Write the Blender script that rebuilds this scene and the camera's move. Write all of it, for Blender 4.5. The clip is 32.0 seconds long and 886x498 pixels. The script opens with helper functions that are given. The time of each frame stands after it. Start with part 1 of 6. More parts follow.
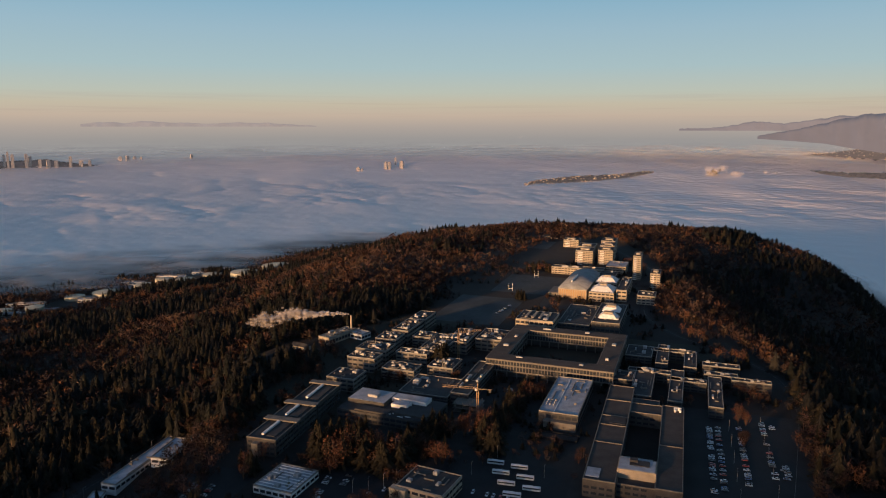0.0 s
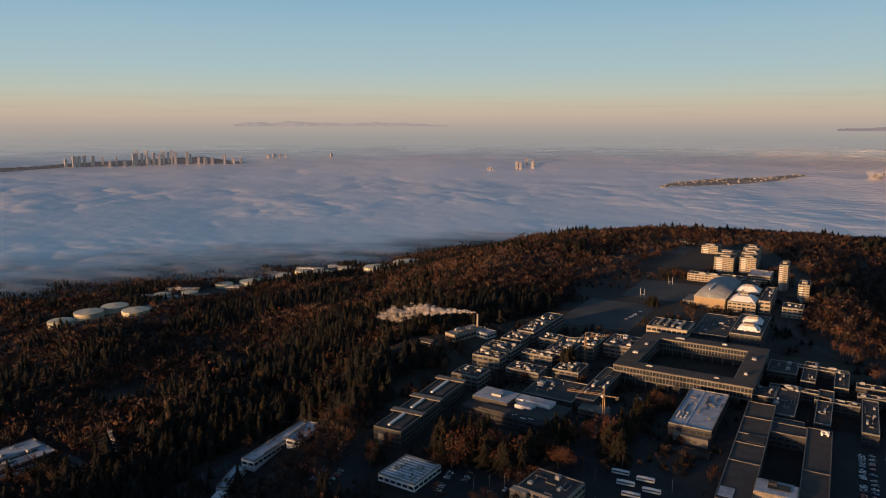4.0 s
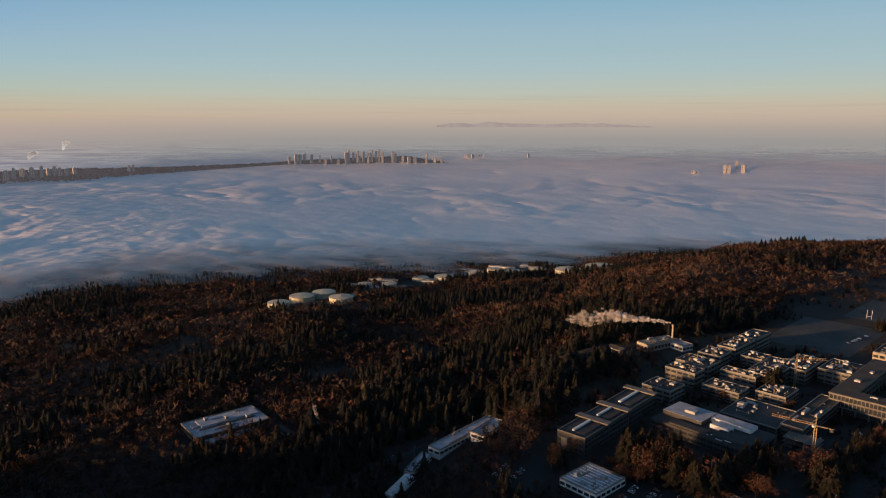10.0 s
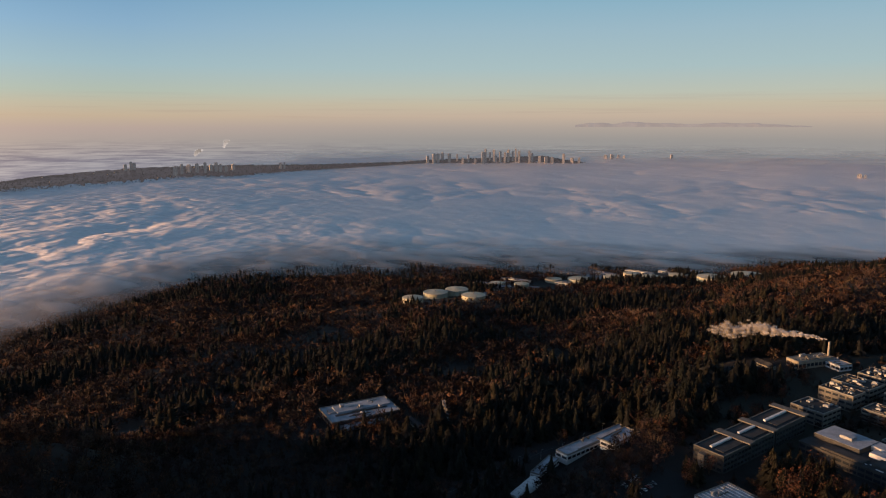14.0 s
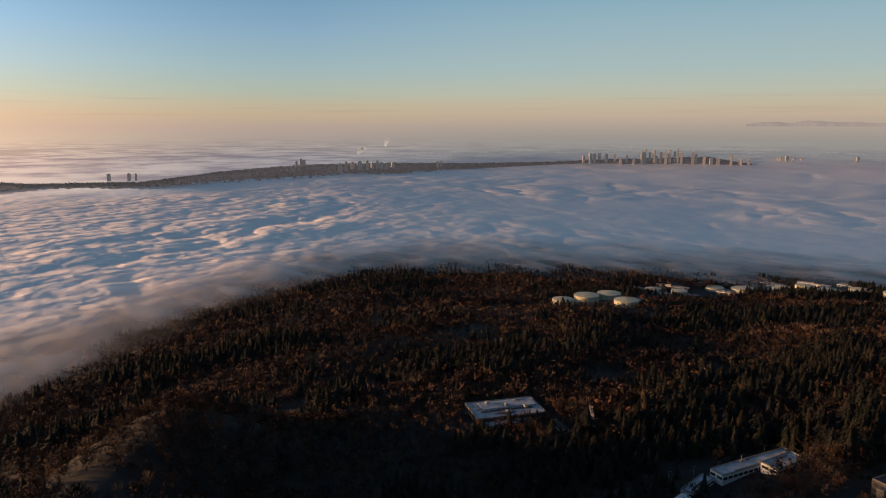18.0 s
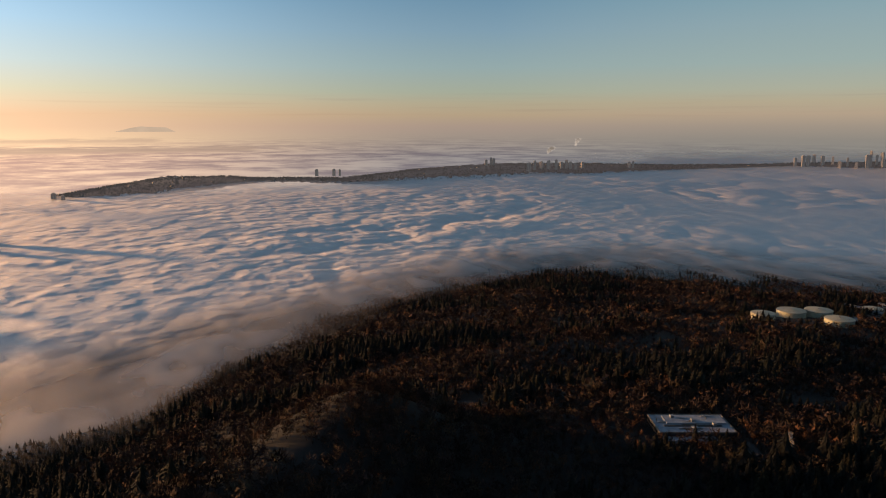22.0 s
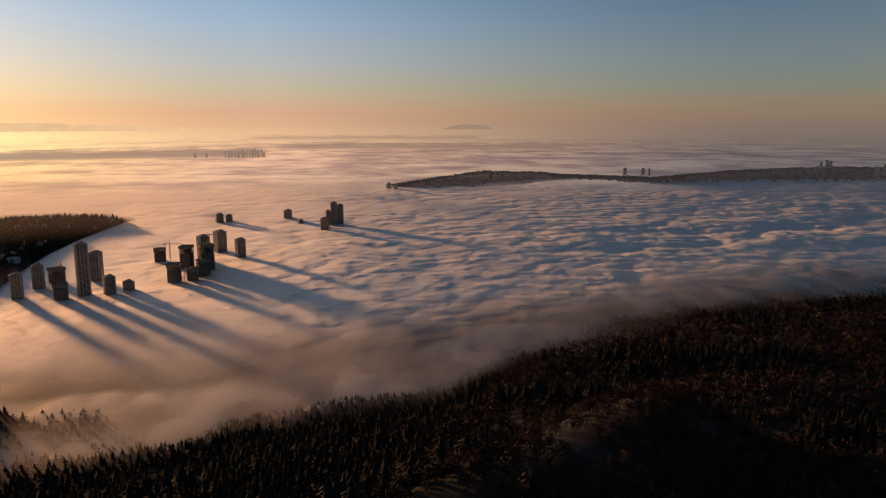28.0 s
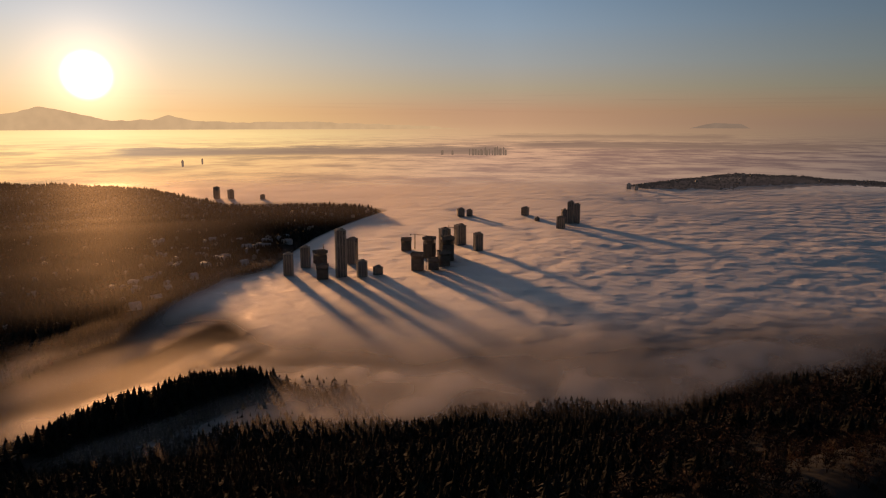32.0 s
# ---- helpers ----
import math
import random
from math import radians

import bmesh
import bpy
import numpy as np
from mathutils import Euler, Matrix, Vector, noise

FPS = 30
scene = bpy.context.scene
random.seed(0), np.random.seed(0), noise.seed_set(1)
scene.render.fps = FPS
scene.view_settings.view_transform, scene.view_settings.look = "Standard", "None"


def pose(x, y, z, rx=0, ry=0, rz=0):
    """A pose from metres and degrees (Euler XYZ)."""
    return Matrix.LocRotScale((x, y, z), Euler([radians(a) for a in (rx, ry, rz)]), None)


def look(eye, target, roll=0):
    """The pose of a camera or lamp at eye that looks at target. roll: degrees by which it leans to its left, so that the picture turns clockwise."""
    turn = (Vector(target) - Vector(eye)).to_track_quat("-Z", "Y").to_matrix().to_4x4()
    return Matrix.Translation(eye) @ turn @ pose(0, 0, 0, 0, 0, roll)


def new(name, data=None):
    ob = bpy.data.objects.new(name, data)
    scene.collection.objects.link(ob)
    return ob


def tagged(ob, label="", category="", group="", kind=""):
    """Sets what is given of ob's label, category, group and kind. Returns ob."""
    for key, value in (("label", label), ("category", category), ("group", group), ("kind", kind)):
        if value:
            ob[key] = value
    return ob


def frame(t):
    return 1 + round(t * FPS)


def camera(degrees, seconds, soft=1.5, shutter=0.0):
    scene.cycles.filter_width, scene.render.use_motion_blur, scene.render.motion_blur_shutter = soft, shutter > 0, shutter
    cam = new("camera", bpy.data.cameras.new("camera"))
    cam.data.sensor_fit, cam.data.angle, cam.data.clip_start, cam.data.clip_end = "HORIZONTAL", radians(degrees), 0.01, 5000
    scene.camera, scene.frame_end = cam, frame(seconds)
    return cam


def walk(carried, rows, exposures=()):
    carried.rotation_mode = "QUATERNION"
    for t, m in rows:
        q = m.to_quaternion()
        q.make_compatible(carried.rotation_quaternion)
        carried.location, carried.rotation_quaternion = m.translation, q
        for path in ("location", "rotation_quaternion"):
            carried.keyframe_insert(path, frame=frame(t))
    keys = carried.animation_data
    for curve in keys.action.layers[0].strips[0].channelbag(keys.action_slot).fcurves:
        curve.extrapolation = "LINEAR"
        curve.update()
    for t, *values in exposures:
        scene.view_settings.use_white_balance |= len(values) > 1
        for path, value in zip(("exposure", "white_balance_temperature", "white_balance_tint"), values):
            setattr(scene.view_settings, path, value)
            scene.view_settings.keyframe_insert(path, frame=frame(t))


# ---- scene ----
# camera: a drone that hovers 240 m over the campus and turns to its left
EYE = 240.0
FOG = -190.0
cam = camera(64.64, 32.0, 1.1)
# seconds, heading to the left of west, tilt
TURN = [
    (0, 0.00, -9.97), (0.5, 1.33, -9.97), (1, 2.65, -9.97), (1.5, 3.98, -9.96), (2, 5.31, -9.96), (2.5, 6.66, -9.97),
    (3, 7.98, -9.98), (3.5, 9.31, -9.98), (5.5, 14.58, -9.97), (6, 15.88, -9.96), (6.5, 17.17, -9.95), (7, 18.48, -9.94),
    (7.5, 19.80, -9.93), (8, 21.08, -9.92), (8.5, 22.38, -9.91), (9, 23.71, -9.91), (9.5, 25.11, -9.91), (10, 26.50, -9.91),
    (10.5, 27.87, -9.90), (11, 29.26, -9.91), (11.5, 30.62, -9.91), (12, 31.99, -9.91), (12.5, 33.37, -9.91), (13, 34.76, -9.91),
    (13.5, 36.16, -9.92), (14, 37.56, -9.93), (14.5, 39.06, -9.94), (16.5, 45.20, -9.97), (17, 46.80, -9.98), (17.5, 48.44, -9.98),
    (18, 50.09, -9.98), (18.5, 51.78, -9.98), (19, 53.62, -9.98), (19.5, 55.53, -9.98), (20, 57.46, -9.98), (20.5, 59.41, -9.99),
    (21, 61.39, -10.01), (21.5, 63.37, -10.02), (22, 65.36, -10.04), (22.5, 67.38, -10.06), (23, 69.40, -10.07), (23.5, 71.32, -10.09),
    (24, 73.37, -10.10), (24.5, 75.42, -10.11), (25, 77.46, -10.13), (25.5, 79.49, -10.15), (27.5, 87.85, -10.20), (28, 90.07, -10.21),
    (28.5, 92.31, -10.22), (29, 94.55, -10.23), (29.5, 96.80, -10.25), (30, 99.08, -10.27), (30.5, 101.52, -10.29), (31, 104.12, -10.31),
    (31.5, 106.73, -10.31), (32, 109.37, -10.31),
]
walk(cam, [(t, pose(0, 0, EYE, 90 + tilt, 0, turn)) for t, turn, tilt in TURN], [(0, 1.12, 6300, 4), (14, 1.12, 6400, 4), (19, 1.0, 6700, 3), (22, 0.8, 6900, 2), (25, 0.48, 7000, 5), (28, -0.03, 7150, 10), (32, -0.5, 7300, 12)])

# ---------------------------------------------------------------- light
SUN_AZ, SUN_EL = 135.7, 3.0


def toward(az, el):
    return Vector((-math.sin(radians(az)) * math.cos(radians(el)), math.cos(radians(az)) * math.cos(radians(el)), math.sin(radians(el))))


sun = new("sun", bpy.data.lights.new("sun", "SUN"))
sun.data.energy, sun.data.angle, sun.data.color = 4.7, radians(4.0), (1.0, 0.53, 0.24)
sun.matrix_world = look(toward(SUN_AZ, SUN_EL + 2.5) * 100, (0, 0, 0))

world = bpy.data.worlds.new("sky")
scene.world = world
world.use_nodes = True
wt = world.node_tree
wt.nodes.clear()


def link(a, b):
    wt.links.new(a, b)


def fed(n, slot, v):
    if hasattr(v, "links"):
        link(v, n.inputs[slot])
    else:
        n.inputs[slot].default_value = v


def calc(op, a, b=0.0, c=0.0, clamp=False):
    n = wt.nodes.new("ShaderNodeMath")
    n.operation, n.use_clamp = op, clamp
    for k, v in enumerate((a, b, c)):
        fed(n, k, v)
    return n.outputs[0]


def step_up(v, lo, hi, top=1.0):
    n = wt.nodes.new("ShaderNodeMapRange")
    n.interpolation_type = "SMOOTHERSTEP"
    fed(n, "Value", v)
    n.inputs["From Min"].default_value, n.inputs["From Max"].default_value, n.inputs["To Max"].default_value = lo, hi, top
    return n.outputs["Result"]


def blend(f, a, b, how="MIX"):
    n = wt.nodes.new("ShaderNodeMix")
    n.data_type, n.blend_type = "RGBA", how
    fed(n, "Factor", f)
    fed(n, "A", a if hasattr(a, "links") else (*a, 1))
    fed(n, "B", b if hasattr(b, "links") else (*b, 1))
    return n.outputs["Result"]


def aimed(way):
    n = wt.nodes.new("ShaderNodeVectorMath")
    n.operation = "DOT_PRODUCT"
    link(coord.outputs["Generated"], n.inputs[0])
    n.inputs[1].default_value = way
    return n.outputs["Value"]


def shine(colour, strength):
    n = wt.nodes.new("ShaderNodeBackground")
    fed(n, "Color", colour if hasattr(colour, "links") else (*colour, 1))
    fed(n, "Strength", strength)
    return n.outputs[0]


def shader_mix(f, a, b):
    n = wt.nodes.new("ShaderNodeMixShader")
    fed(n, 0, f)
    link(a, n.inputs[1])
    link(b, n.inputs[2])
    return n.outputs[0]


def lit(colour, stops, gain):
    """Scene light from a displayed colour, the exposure and the white balance's gain."""
    return [((c / 255 + 0.055) / 1.055) ** 2.4 / 2 ** stops / g for c, g in zip(colour, gain)]


# the air over the horizon and the fog's far reaches below it, from away from the sun round to right under it
LAYERS = (-5.0, -2.5, -1.0, -0.1, 0.8, 1.7, 2.6, 4.5, 7.3, 10.5)
AIR = (
    (1.12, (0.99, 1.03, 1.03), ((140, 146, 153), (147, 149, 153), (158, 153, 150), (176, 164, 155), (197, 178, 160), (198, 187, 166), (190, 194, 181), (172, 193, 197), (158, 186, 201), (133, 175, 200))),
    (1.15, (1.02, 1.03, 0.95), ((165, 163, 168), (160, 154, 156), (178, 163, 152), (190, 168, 153), (203, 180, 150), (199, 188, 160), (186, 193, 174), (168, 191, 193), (145, 178, 199), (118, 160, 190))),
    (-0.15, (1.03, 0.99, 0.92), ((205, 165, 140), (215, 170, 142), (225, 182, 142), (213, 168, 133), (208, 164, 131), (200, 171, 142), (190, 176, 152), (173, 178, 178), (150, 173, 193), (124, 158, 190))),
    (-0.48, (1.03, 0.99, 0.92), ((215, 160, 105), (240, 195, 125), (252, 222, 150), (235, 190, 125), (232, 185, 125), (228, 190, 140), (222, 195, 155), (205, 195, 175), (178, 188, 195), (150, 172, 195))))
# far land's tint away from the sun and towards it, painted on the backdrop
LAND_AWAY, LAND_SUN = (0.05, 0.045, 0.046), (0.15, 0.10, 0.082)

coord = wt.nodes.new("ShaderNodeTexCoord")
axes = wt.nodes.new("ShaderNodeSeparateXYZ")
link(coord.outputs["Generated"], axes.inputs[0])
high = axes.outputs["Z"]
sky = wt.nodes.new("ShaderNodeTexSky")
sky.sky_type, sky.sun_disc = "NISHITA", False
sky.sun_elevation, sky.sun_rotation = radians(SUN_EL), radians(-SUN_AZ)
sky.altitude, sky.air_density, sky.dust_density, sky.ozone_density = 600, 1.0, 0.25, 2.2
facing = aimed(toward(SUN_AZ, 0))
sunward = step_up(facing, -0.1, 1.0)
clear_sky = shine(blend(1.0, sky.outputs[0], blend(sunward, (1.16, 1.02, 1.02), (1.08, 0.90, 1.0)), "MULTIPLY"), 0.126)


def air_ramp(stops, gain, colours):
    n = wt.nodes.new("ShaderNodeValToRGB")
    n.color_ramp.interpolation = "LINEAR"
    n.color_ramp.elements.remove(n.color_ramp.elements[1])
    for k, (el, c) in enumerate(zip(LAYERS, colours)):
        at = (math.sin(radians(el)) + 0.1) / 0.3
        e = n.color_ramp.elements[0] if k == 0 else n.color_ramp.elements.new(at)
        e.position, e.color = at, (*[v / 2 for v in lit(c, stops, gain)], 1)
    link(calc("MULTIPLY_ADD", high, 1 / 0.3, 0.1 / 0.3, True), n.inputs[0])
    return n.outputs["Color"]


ramps = [air_ramp(*row) for row in AIR]
air = ramps[0]
for lo, hi, ramp in ((-0.25, 0.26, ramps[1]), (0.26, 0.85, ramps[2]), (0.85, 1.0, ramps[3])):
    n = wt.nodes.new("ShaderNodeMapRange")
    n.inputs["From Min"].default_value, n.inputs["From Max"].default_value = lo, hi
    fed(n, "Value", facing)
    air = blend(calc("POWER", n.outputs["Result"], 2.1), air, ramp)
# faint flat veils of cloud just over the horizon
veil_map = wt.nodes.new("ShaderNodeMapping")
veil_map.inputs["Scale"].default_value = (5, 5, 260)
link(coord.outputs["Generated"], veil_map.inputs["Vector"])
veil = wt.nodes.new("ShaderNodeTexNoise")
veil.inputs["Scale"].default_value, veil.inputs["Detail"].default_value = 1.0, 5
link(veil_map.outputs[0], veil.inputs["Vector"])
veil_f = calc("MULTIPLY", step_up(veil.outputs[0], 0.5, 0.72, 0.22), calc("MULTIPLY", step_up(high, 0.006, 0.018), step_up(high, 0.055, 0.03)))
air = blend(veil_f, air, blend(1.0, air, (0.78, 0.72, 0.78), "MULTIPLY"))
# the fog's far reaches: streaks and small heads that narrow towards the horizon
spread = wt.nodes.new("ShaderNodeVectorMath")
spread.operation = "SCALE"
link(coord.outputs["Generated"], spread.inputs[0])
link(calc("DIVIDE", 1.0, calc("MAXIMUM", calc("MULTIPLY", high, -1.0), 0.004)), spread.inputs["Scale"])
streak = wt.nodes.new("ShaderNodeTexNoise")
streak.inputs["Scale"].default_value, streak.inputs["Detail"].default_value, streak.inputs["Roughness"].default_value = 0.55, 8, 0.66
link(spread.outputs[0], streak.inputs["Vector"])
# lit and shaded sides of the heads are put into the backdrop's colour
relief = step_up(streak.outputs[0], 0.34, 0.66)
lower_f = calc("MULTIPLY", step_up(high, -0.006, -0.045), calc("MULTIPLY_ADD", step_up(facing, -0.3, 0.5), 0.65, 0.35))
fogbank = blend(lower_f, air, blend(1.0, air, blend(relief, (0.62, 0.60, 0.68), (1.22, 1.20, 1.14)), "MULTIPLY"))
# low land that shows between the far banks, seen as a darker strip


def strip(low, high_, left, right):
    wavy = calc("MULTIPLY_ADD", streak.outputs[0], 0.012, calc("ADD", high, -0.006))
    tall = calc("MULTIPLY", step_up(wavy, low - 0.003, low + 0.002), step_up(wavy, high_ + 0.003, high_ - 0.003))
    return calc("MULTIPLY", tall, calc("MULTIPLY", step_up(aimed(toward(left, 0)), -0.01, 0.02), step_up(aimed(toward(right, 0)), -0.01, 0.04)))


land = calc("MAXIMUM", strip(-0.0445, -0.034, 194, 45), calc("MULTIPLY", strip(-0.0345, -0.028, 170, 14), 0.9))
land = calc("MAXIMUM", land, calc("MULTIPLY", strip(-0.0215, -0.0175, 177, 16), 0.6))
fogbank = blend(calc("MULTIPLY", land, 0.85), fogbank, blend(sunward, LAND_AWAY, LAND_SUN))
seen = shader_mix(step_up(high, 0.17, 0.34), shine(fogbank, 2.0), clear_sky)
# the aureole round the low sun
ring = aimed(toward(SUN_AZ, SUN_EL + 0.25))
core = step_up(ring, math.cos(radians(1.95)), math.cos(radians(0.6)), 5.0)
wide = calc("MULTIPLY_ADD", calc("POWER", calc("MAXIMUM", ring, 0.0), 70.0), 0.30, calc("MULTIPLY", calc("POWER", calc("MAXIMUM", ring, 0.0), 9.0), 0.10))
halo = calc("MULTIPLY", calc("POWER", calc("MAXIMUM", ring, 0.0), 700.0), 0.9)
added = wt.nodes.new("ShaderNodeAddShader")
link(seen, added.inputs[0])
link(shine((1.0, 0.76, 0.56), calc("ADD", calc("ADD", core, wide), halo)), added.inputs[1])
wout = wt.nodes.new("ShaderNodeOutputWorld")
link(added.outputs[0], wout.inputs["Surface"])


# ---------------------------------------------------------------- materials
def material(name, dark, light, rough=0.8, size=1.0, bump=0.0, metal=0.0, island=0.0, tint="", spec=0.3, detail=6):
    """A surface that varies between two colours at two scales; size: metres of the larger blotches."""
    m = bpy.data.materials.new(name)
    m.use_nodes = True
    t = m.node_tree
    b = t.nodes["Principled BSDF"]
    co = t.nodes.new("ShaderNodeTexCoord")
    n1 = t.nodes.new("ShaderNodeTexNoise")
    n1.inputs["Scale"].default_value, n1.inputs["Detail"].default_value = 1.0 / size, detail
    n2 = t.nodes.new("ShaderNodeTexNoise")
    n2.inputs["Scale"].default_value, n2.inputs["Detail"].default_value = 7.3 / size, 3
    t.links.new(co.outputs["Object"], n1.inputs["Vector"])
    t.links.new(co.outputs["Object"], n2.inputs["Vector"])
    add = t.nodes.new("ShaderNodeMath")
    add.operation = "MULTIPLY_ADD"
    add.inputs[1].default_value = 0.45
    t.links.new(n2.outputs[0], add.inputs[0])
    t.links.new(n1.outputs[0], add.inputs[2])
    last = add.outputs[0]
    if island:
        g = t.nodes.new("ShaderNodeNewGeometry")
        mul = t.nodes.new("ShaderNodeMath")
        mul.operation = "MULTIPLY_ADD"
        mul.inputs[1].default_value = island
        t.links.new(g.outputs["Random Per Island"], mul.inputs[0])
        t.links.new(last, mul.inputs[2])
        sub = t.nodes.new("ShaderNodeMath")
        sub.operation = "SUBTRACT"
        sub.inputs[1].default_value = island / 2
        t.links.new(mul.outputs[0], sub.inputs[0])
        last = sub.outputs[0]
    rng = t.nodes.new("ShaderNodeMapRange")
    rng.inputs["From Min"].default_value, rng.inputs["From Max"].default_value = 0.45, 1.0
    t.links.new(last, rng.inputs["Value"])
    mix = t.nodes.new("ShaderNodeMix")
    mix.data_type = "RGBA"
    mix.inputs["A"].default_value, mix.inputs["B"].default_value = (*dark, 1), (*light, 1)
    t.links.new(rng.outputs["Result"], mix.inputs["Factor"])
    colour = mix.outputs["Result"]
    if tint:
        at = t.nodes.new("ShaderNodeAttribute")
        at.attribute_name = tint
        mx = t.nodes.new("ShaderNodeMix")
        mx.data_type, mx.blend_type = "RGBA", "MULTIPLY"
        mx.inputs["Factor"].default_value = 1.0
        t.links.new(colour, mx.inputs["A"])
        t.links.new(at.outputs["Color"], mx.inputs["B"])
        colour = mx.outputs["Result"]
    t.links.new(colour, b.inputs["Base Color"])
    b.inputs["Roughness"].default_value, b.inputs["Metallic"].default_value = rough, metal
    b.inputs["Specular IOR Level"].default_value = spec
    if bump:
        bp = t.nodes.new("ShaderNodeBump")
        bp.inputs["Strength"].default_value, bp.inputs["Distance"].default_value = 0.6, bump
        t.links.new(add.outputs[0], bp.inputs["Height"])
        t.links.new(bp.outputs[0], b.inputs["Normal"])
    return m


M_GROUND = material("forest_floor", (0.010, 0.0085, 0.008), (0.024, 0.018, 0.015), 0.95, 30, 0.5)
M_GRASS = material("dull_grass", (0.016, 0.016, 0.012), (0.036, 0.032, 0.022), 0.95, 25, 0.1)
M_TURF = material("frosted_turf", (0.018, 0.021, 0.023), (0.052, 0.058, 0.060), 0.9, 45, 0.05)
M_ASPHALT = material("asphalt", (0.008, 0.008, 0.009), (0.018, 0.018, 0.020), 0.85, 18, 0.02)
M_PAVING = material("concrete_paving", (0.010, 0.010, 0.0105), (0.024, 0.023, 0.023), 0.85, 8, 0.02)
M_CONCRETE = material("grey_concrete", (0.088, 0.080, 0.071), (0.16, 0.145, 0.125), 0.85, 5, 0.03)
M_DARKCON = material("dark_concrete", (0.032, 0.030, 0.0285), (0.066, 0.063, 0.059), 0.85, 5, 0.03)
M_CREAM = material("cream_plaster", (0.20, 0.168, 0.125), (0.32, 0.272, 0.21), 0.8, 5, 0.02)
M_ROOF_GREY = material("gravel_roof", (0.020, 0.020, 0.0215), (0.046, 0.046, 0.049), 0.95, 9, 0.04)
M_ROOF_DARK = material("dark_membrane_roof", (0.021, 0.021, 0.023), (0.05, 0.0495, 0.05), 0.9, 9, 0.03)
M_ROOF_RUST = material("worn_brown_roof", (0.028, 0.024, 0.022), (0.060, 0.051, 0.046), 0.9, 10, 0.03)
M_FROST = material("frosted_roof", (0.16, 0.175, 0.20), (0.36, 0.385, 0.43), 0.8, 7, 0.03)
M_FROST_GREY = material("grey_frosted_sheet", (0.10, 0.11, 0.125), (0.19, 0.205, 0.23), 0.7, 9, 0.03)
# pale parapet tops, with the lit roof edges partly put into the colour
M_COPING = material("pale_coping", (0.12, 0.115, 0.105), (0.22, 0.21, 0.19), 0.7, 3)
M_METAL = material("roof_unit_metal", (0.2, 0.2, 0.205), (0.34, 0.34, 0.345), 0.5, 2, 0.0, 0.4)
M_WHITE = material("white_panel", (0.42, 0.42, 0.42), (0.66, 0.65, 0.63), 0.6, 3)
M_GLASS = material("window_glass", (0.015, 0.018, 0.022), (0.04, 0.045, 0.055), 0.12, 4, spec=0.6)
M_BARK = material("bark", (0.03, 0.024, 0.018), (0.07, 0.055, 0.042), 0.95, 1.0, 0.02)
M_NEEDLE = material("conifer_needles", (0.0088, 0.0086, 0.0080), (0.022, 0.0205, 0.017), 0.9, 6, 0, 0, 0.5, "tint", 0.1)
M_LEAF = material("autumn_leaves", (0.024, 0.018, 0.0175), (0.068, 0.043, 0.035), 0.9, 8, 0, 0, 0.5, "tint", 0.1)
M_TANK = material("cream_tank_paint", (0.30, 0.28, 0.20), (0.46, 0.43, 0.32), 0.6, 9)
M_TOWER = material("tower_concrete", (0.20, 0.17, 0.15), (0.33, 0.29, 0.25), 0.75, 20)
M_TOWERDK = material("bare_tower_frame", (0.10, 0.085, 0.075), (0.2, 0.17, 0.15), 0.8, 10)
M_STEEL_LITGLASS = material("steel_paint_and_lit_glazing", (0.20, 0.13, 0.07), (0.30, 0.20, 0.10), 0.5, 2)
M_RUBBER = material("tyre_rubber", (0.015, 0.015, 0.015), (0.03, 0.03, 0.03), 0.9, 0.3)
M_LINE = material("road_paint", (0.06, 0.06, 0.06), (0.14, 0.14, 0.14), 0.7, 1)
CAR_PAINT = [material("car_paint_" + n, tuple(c * 0.85 for c in col), col, 0.3, 2, spec=0.5) for n, col in (
    ("white", (0.55, 0.55, 0.55)), ("silver", (0.45, 0.46, 0.48)), ("black", (0.03, 0.03, 0.035)),
    ("blue", (0.08, 0.14, 0.28)), ("red", (0.32, 0.05, 0.04)), ("grey", (0.18, 0.185, 0.19)))]


# ---------------------------------------------------------------- helpers
def mesh_of(name, verts, faces, mats):
    """A mesh from an array of points and an array of triangles or quads (all the same)."""
    me = bpy.data.meshes.new(name)
    verts, faces = np.asarray(verts, np.float32), np.asarray(faces, np.int32)
    k = faces.shape[1]
    me.vertices.add(len(verts))
    me.vertices.foreach_set("co", verts.ravel())
    me.loops.add(faces.size)
    me.loops.foreach_set("vertex_index", faces.ravel())
    me.polygons.add(len(faces))
    me.polygons.foreach_set("loop_start", np.arange(0, faces.size, k, dtype=np.int32))
    me.polygons.foreach_set("loop_total", np.full(len(faces), k, np.int32))
    me.update(calc_edges=True)
    for m in (mats if isinstance(mats, list) else [mats]):
        me.materials.append(m)
    return me


def part(name, me, parent, at=None, label=""):
    ob = new(name, me)
    ob.parent = parent
    if at is not None:
        ob.matrix_basis = at
    if label:
        ob["label"] = label
    return ob


def thing(name, at, label, category, group="", kind=""):
    return_ob = new(name)
    return_ob.empty_display_size = 0.5
    return_ob.matrix_basis = at
    return tagged(return_ob, label, category, group, kind)


def boxes(name, items, mat, bevel=0.0):
    """One mesh of boxes (x, y, z of the base centre, width, depth, height)."""
    bm = bmesh.new()
    for x, y, z, w, d, h in items:
        bmesh.ops.create_cube(bm, size=1, matrix=Matrix.Translation((x, y, z + h / 2)) @ Matrix.Diagonal((w, d, h, 1)))
    if bevel:
        bmesh.ops.bevel(bm, geom=bm.edges[:], offset=bevel, segments=1, affect="EDGES")
    me = bpy.data.meshes.new(name)
    bm.to_mesh(me)
    bm.free()
    me.materials.append(mat)
    return me


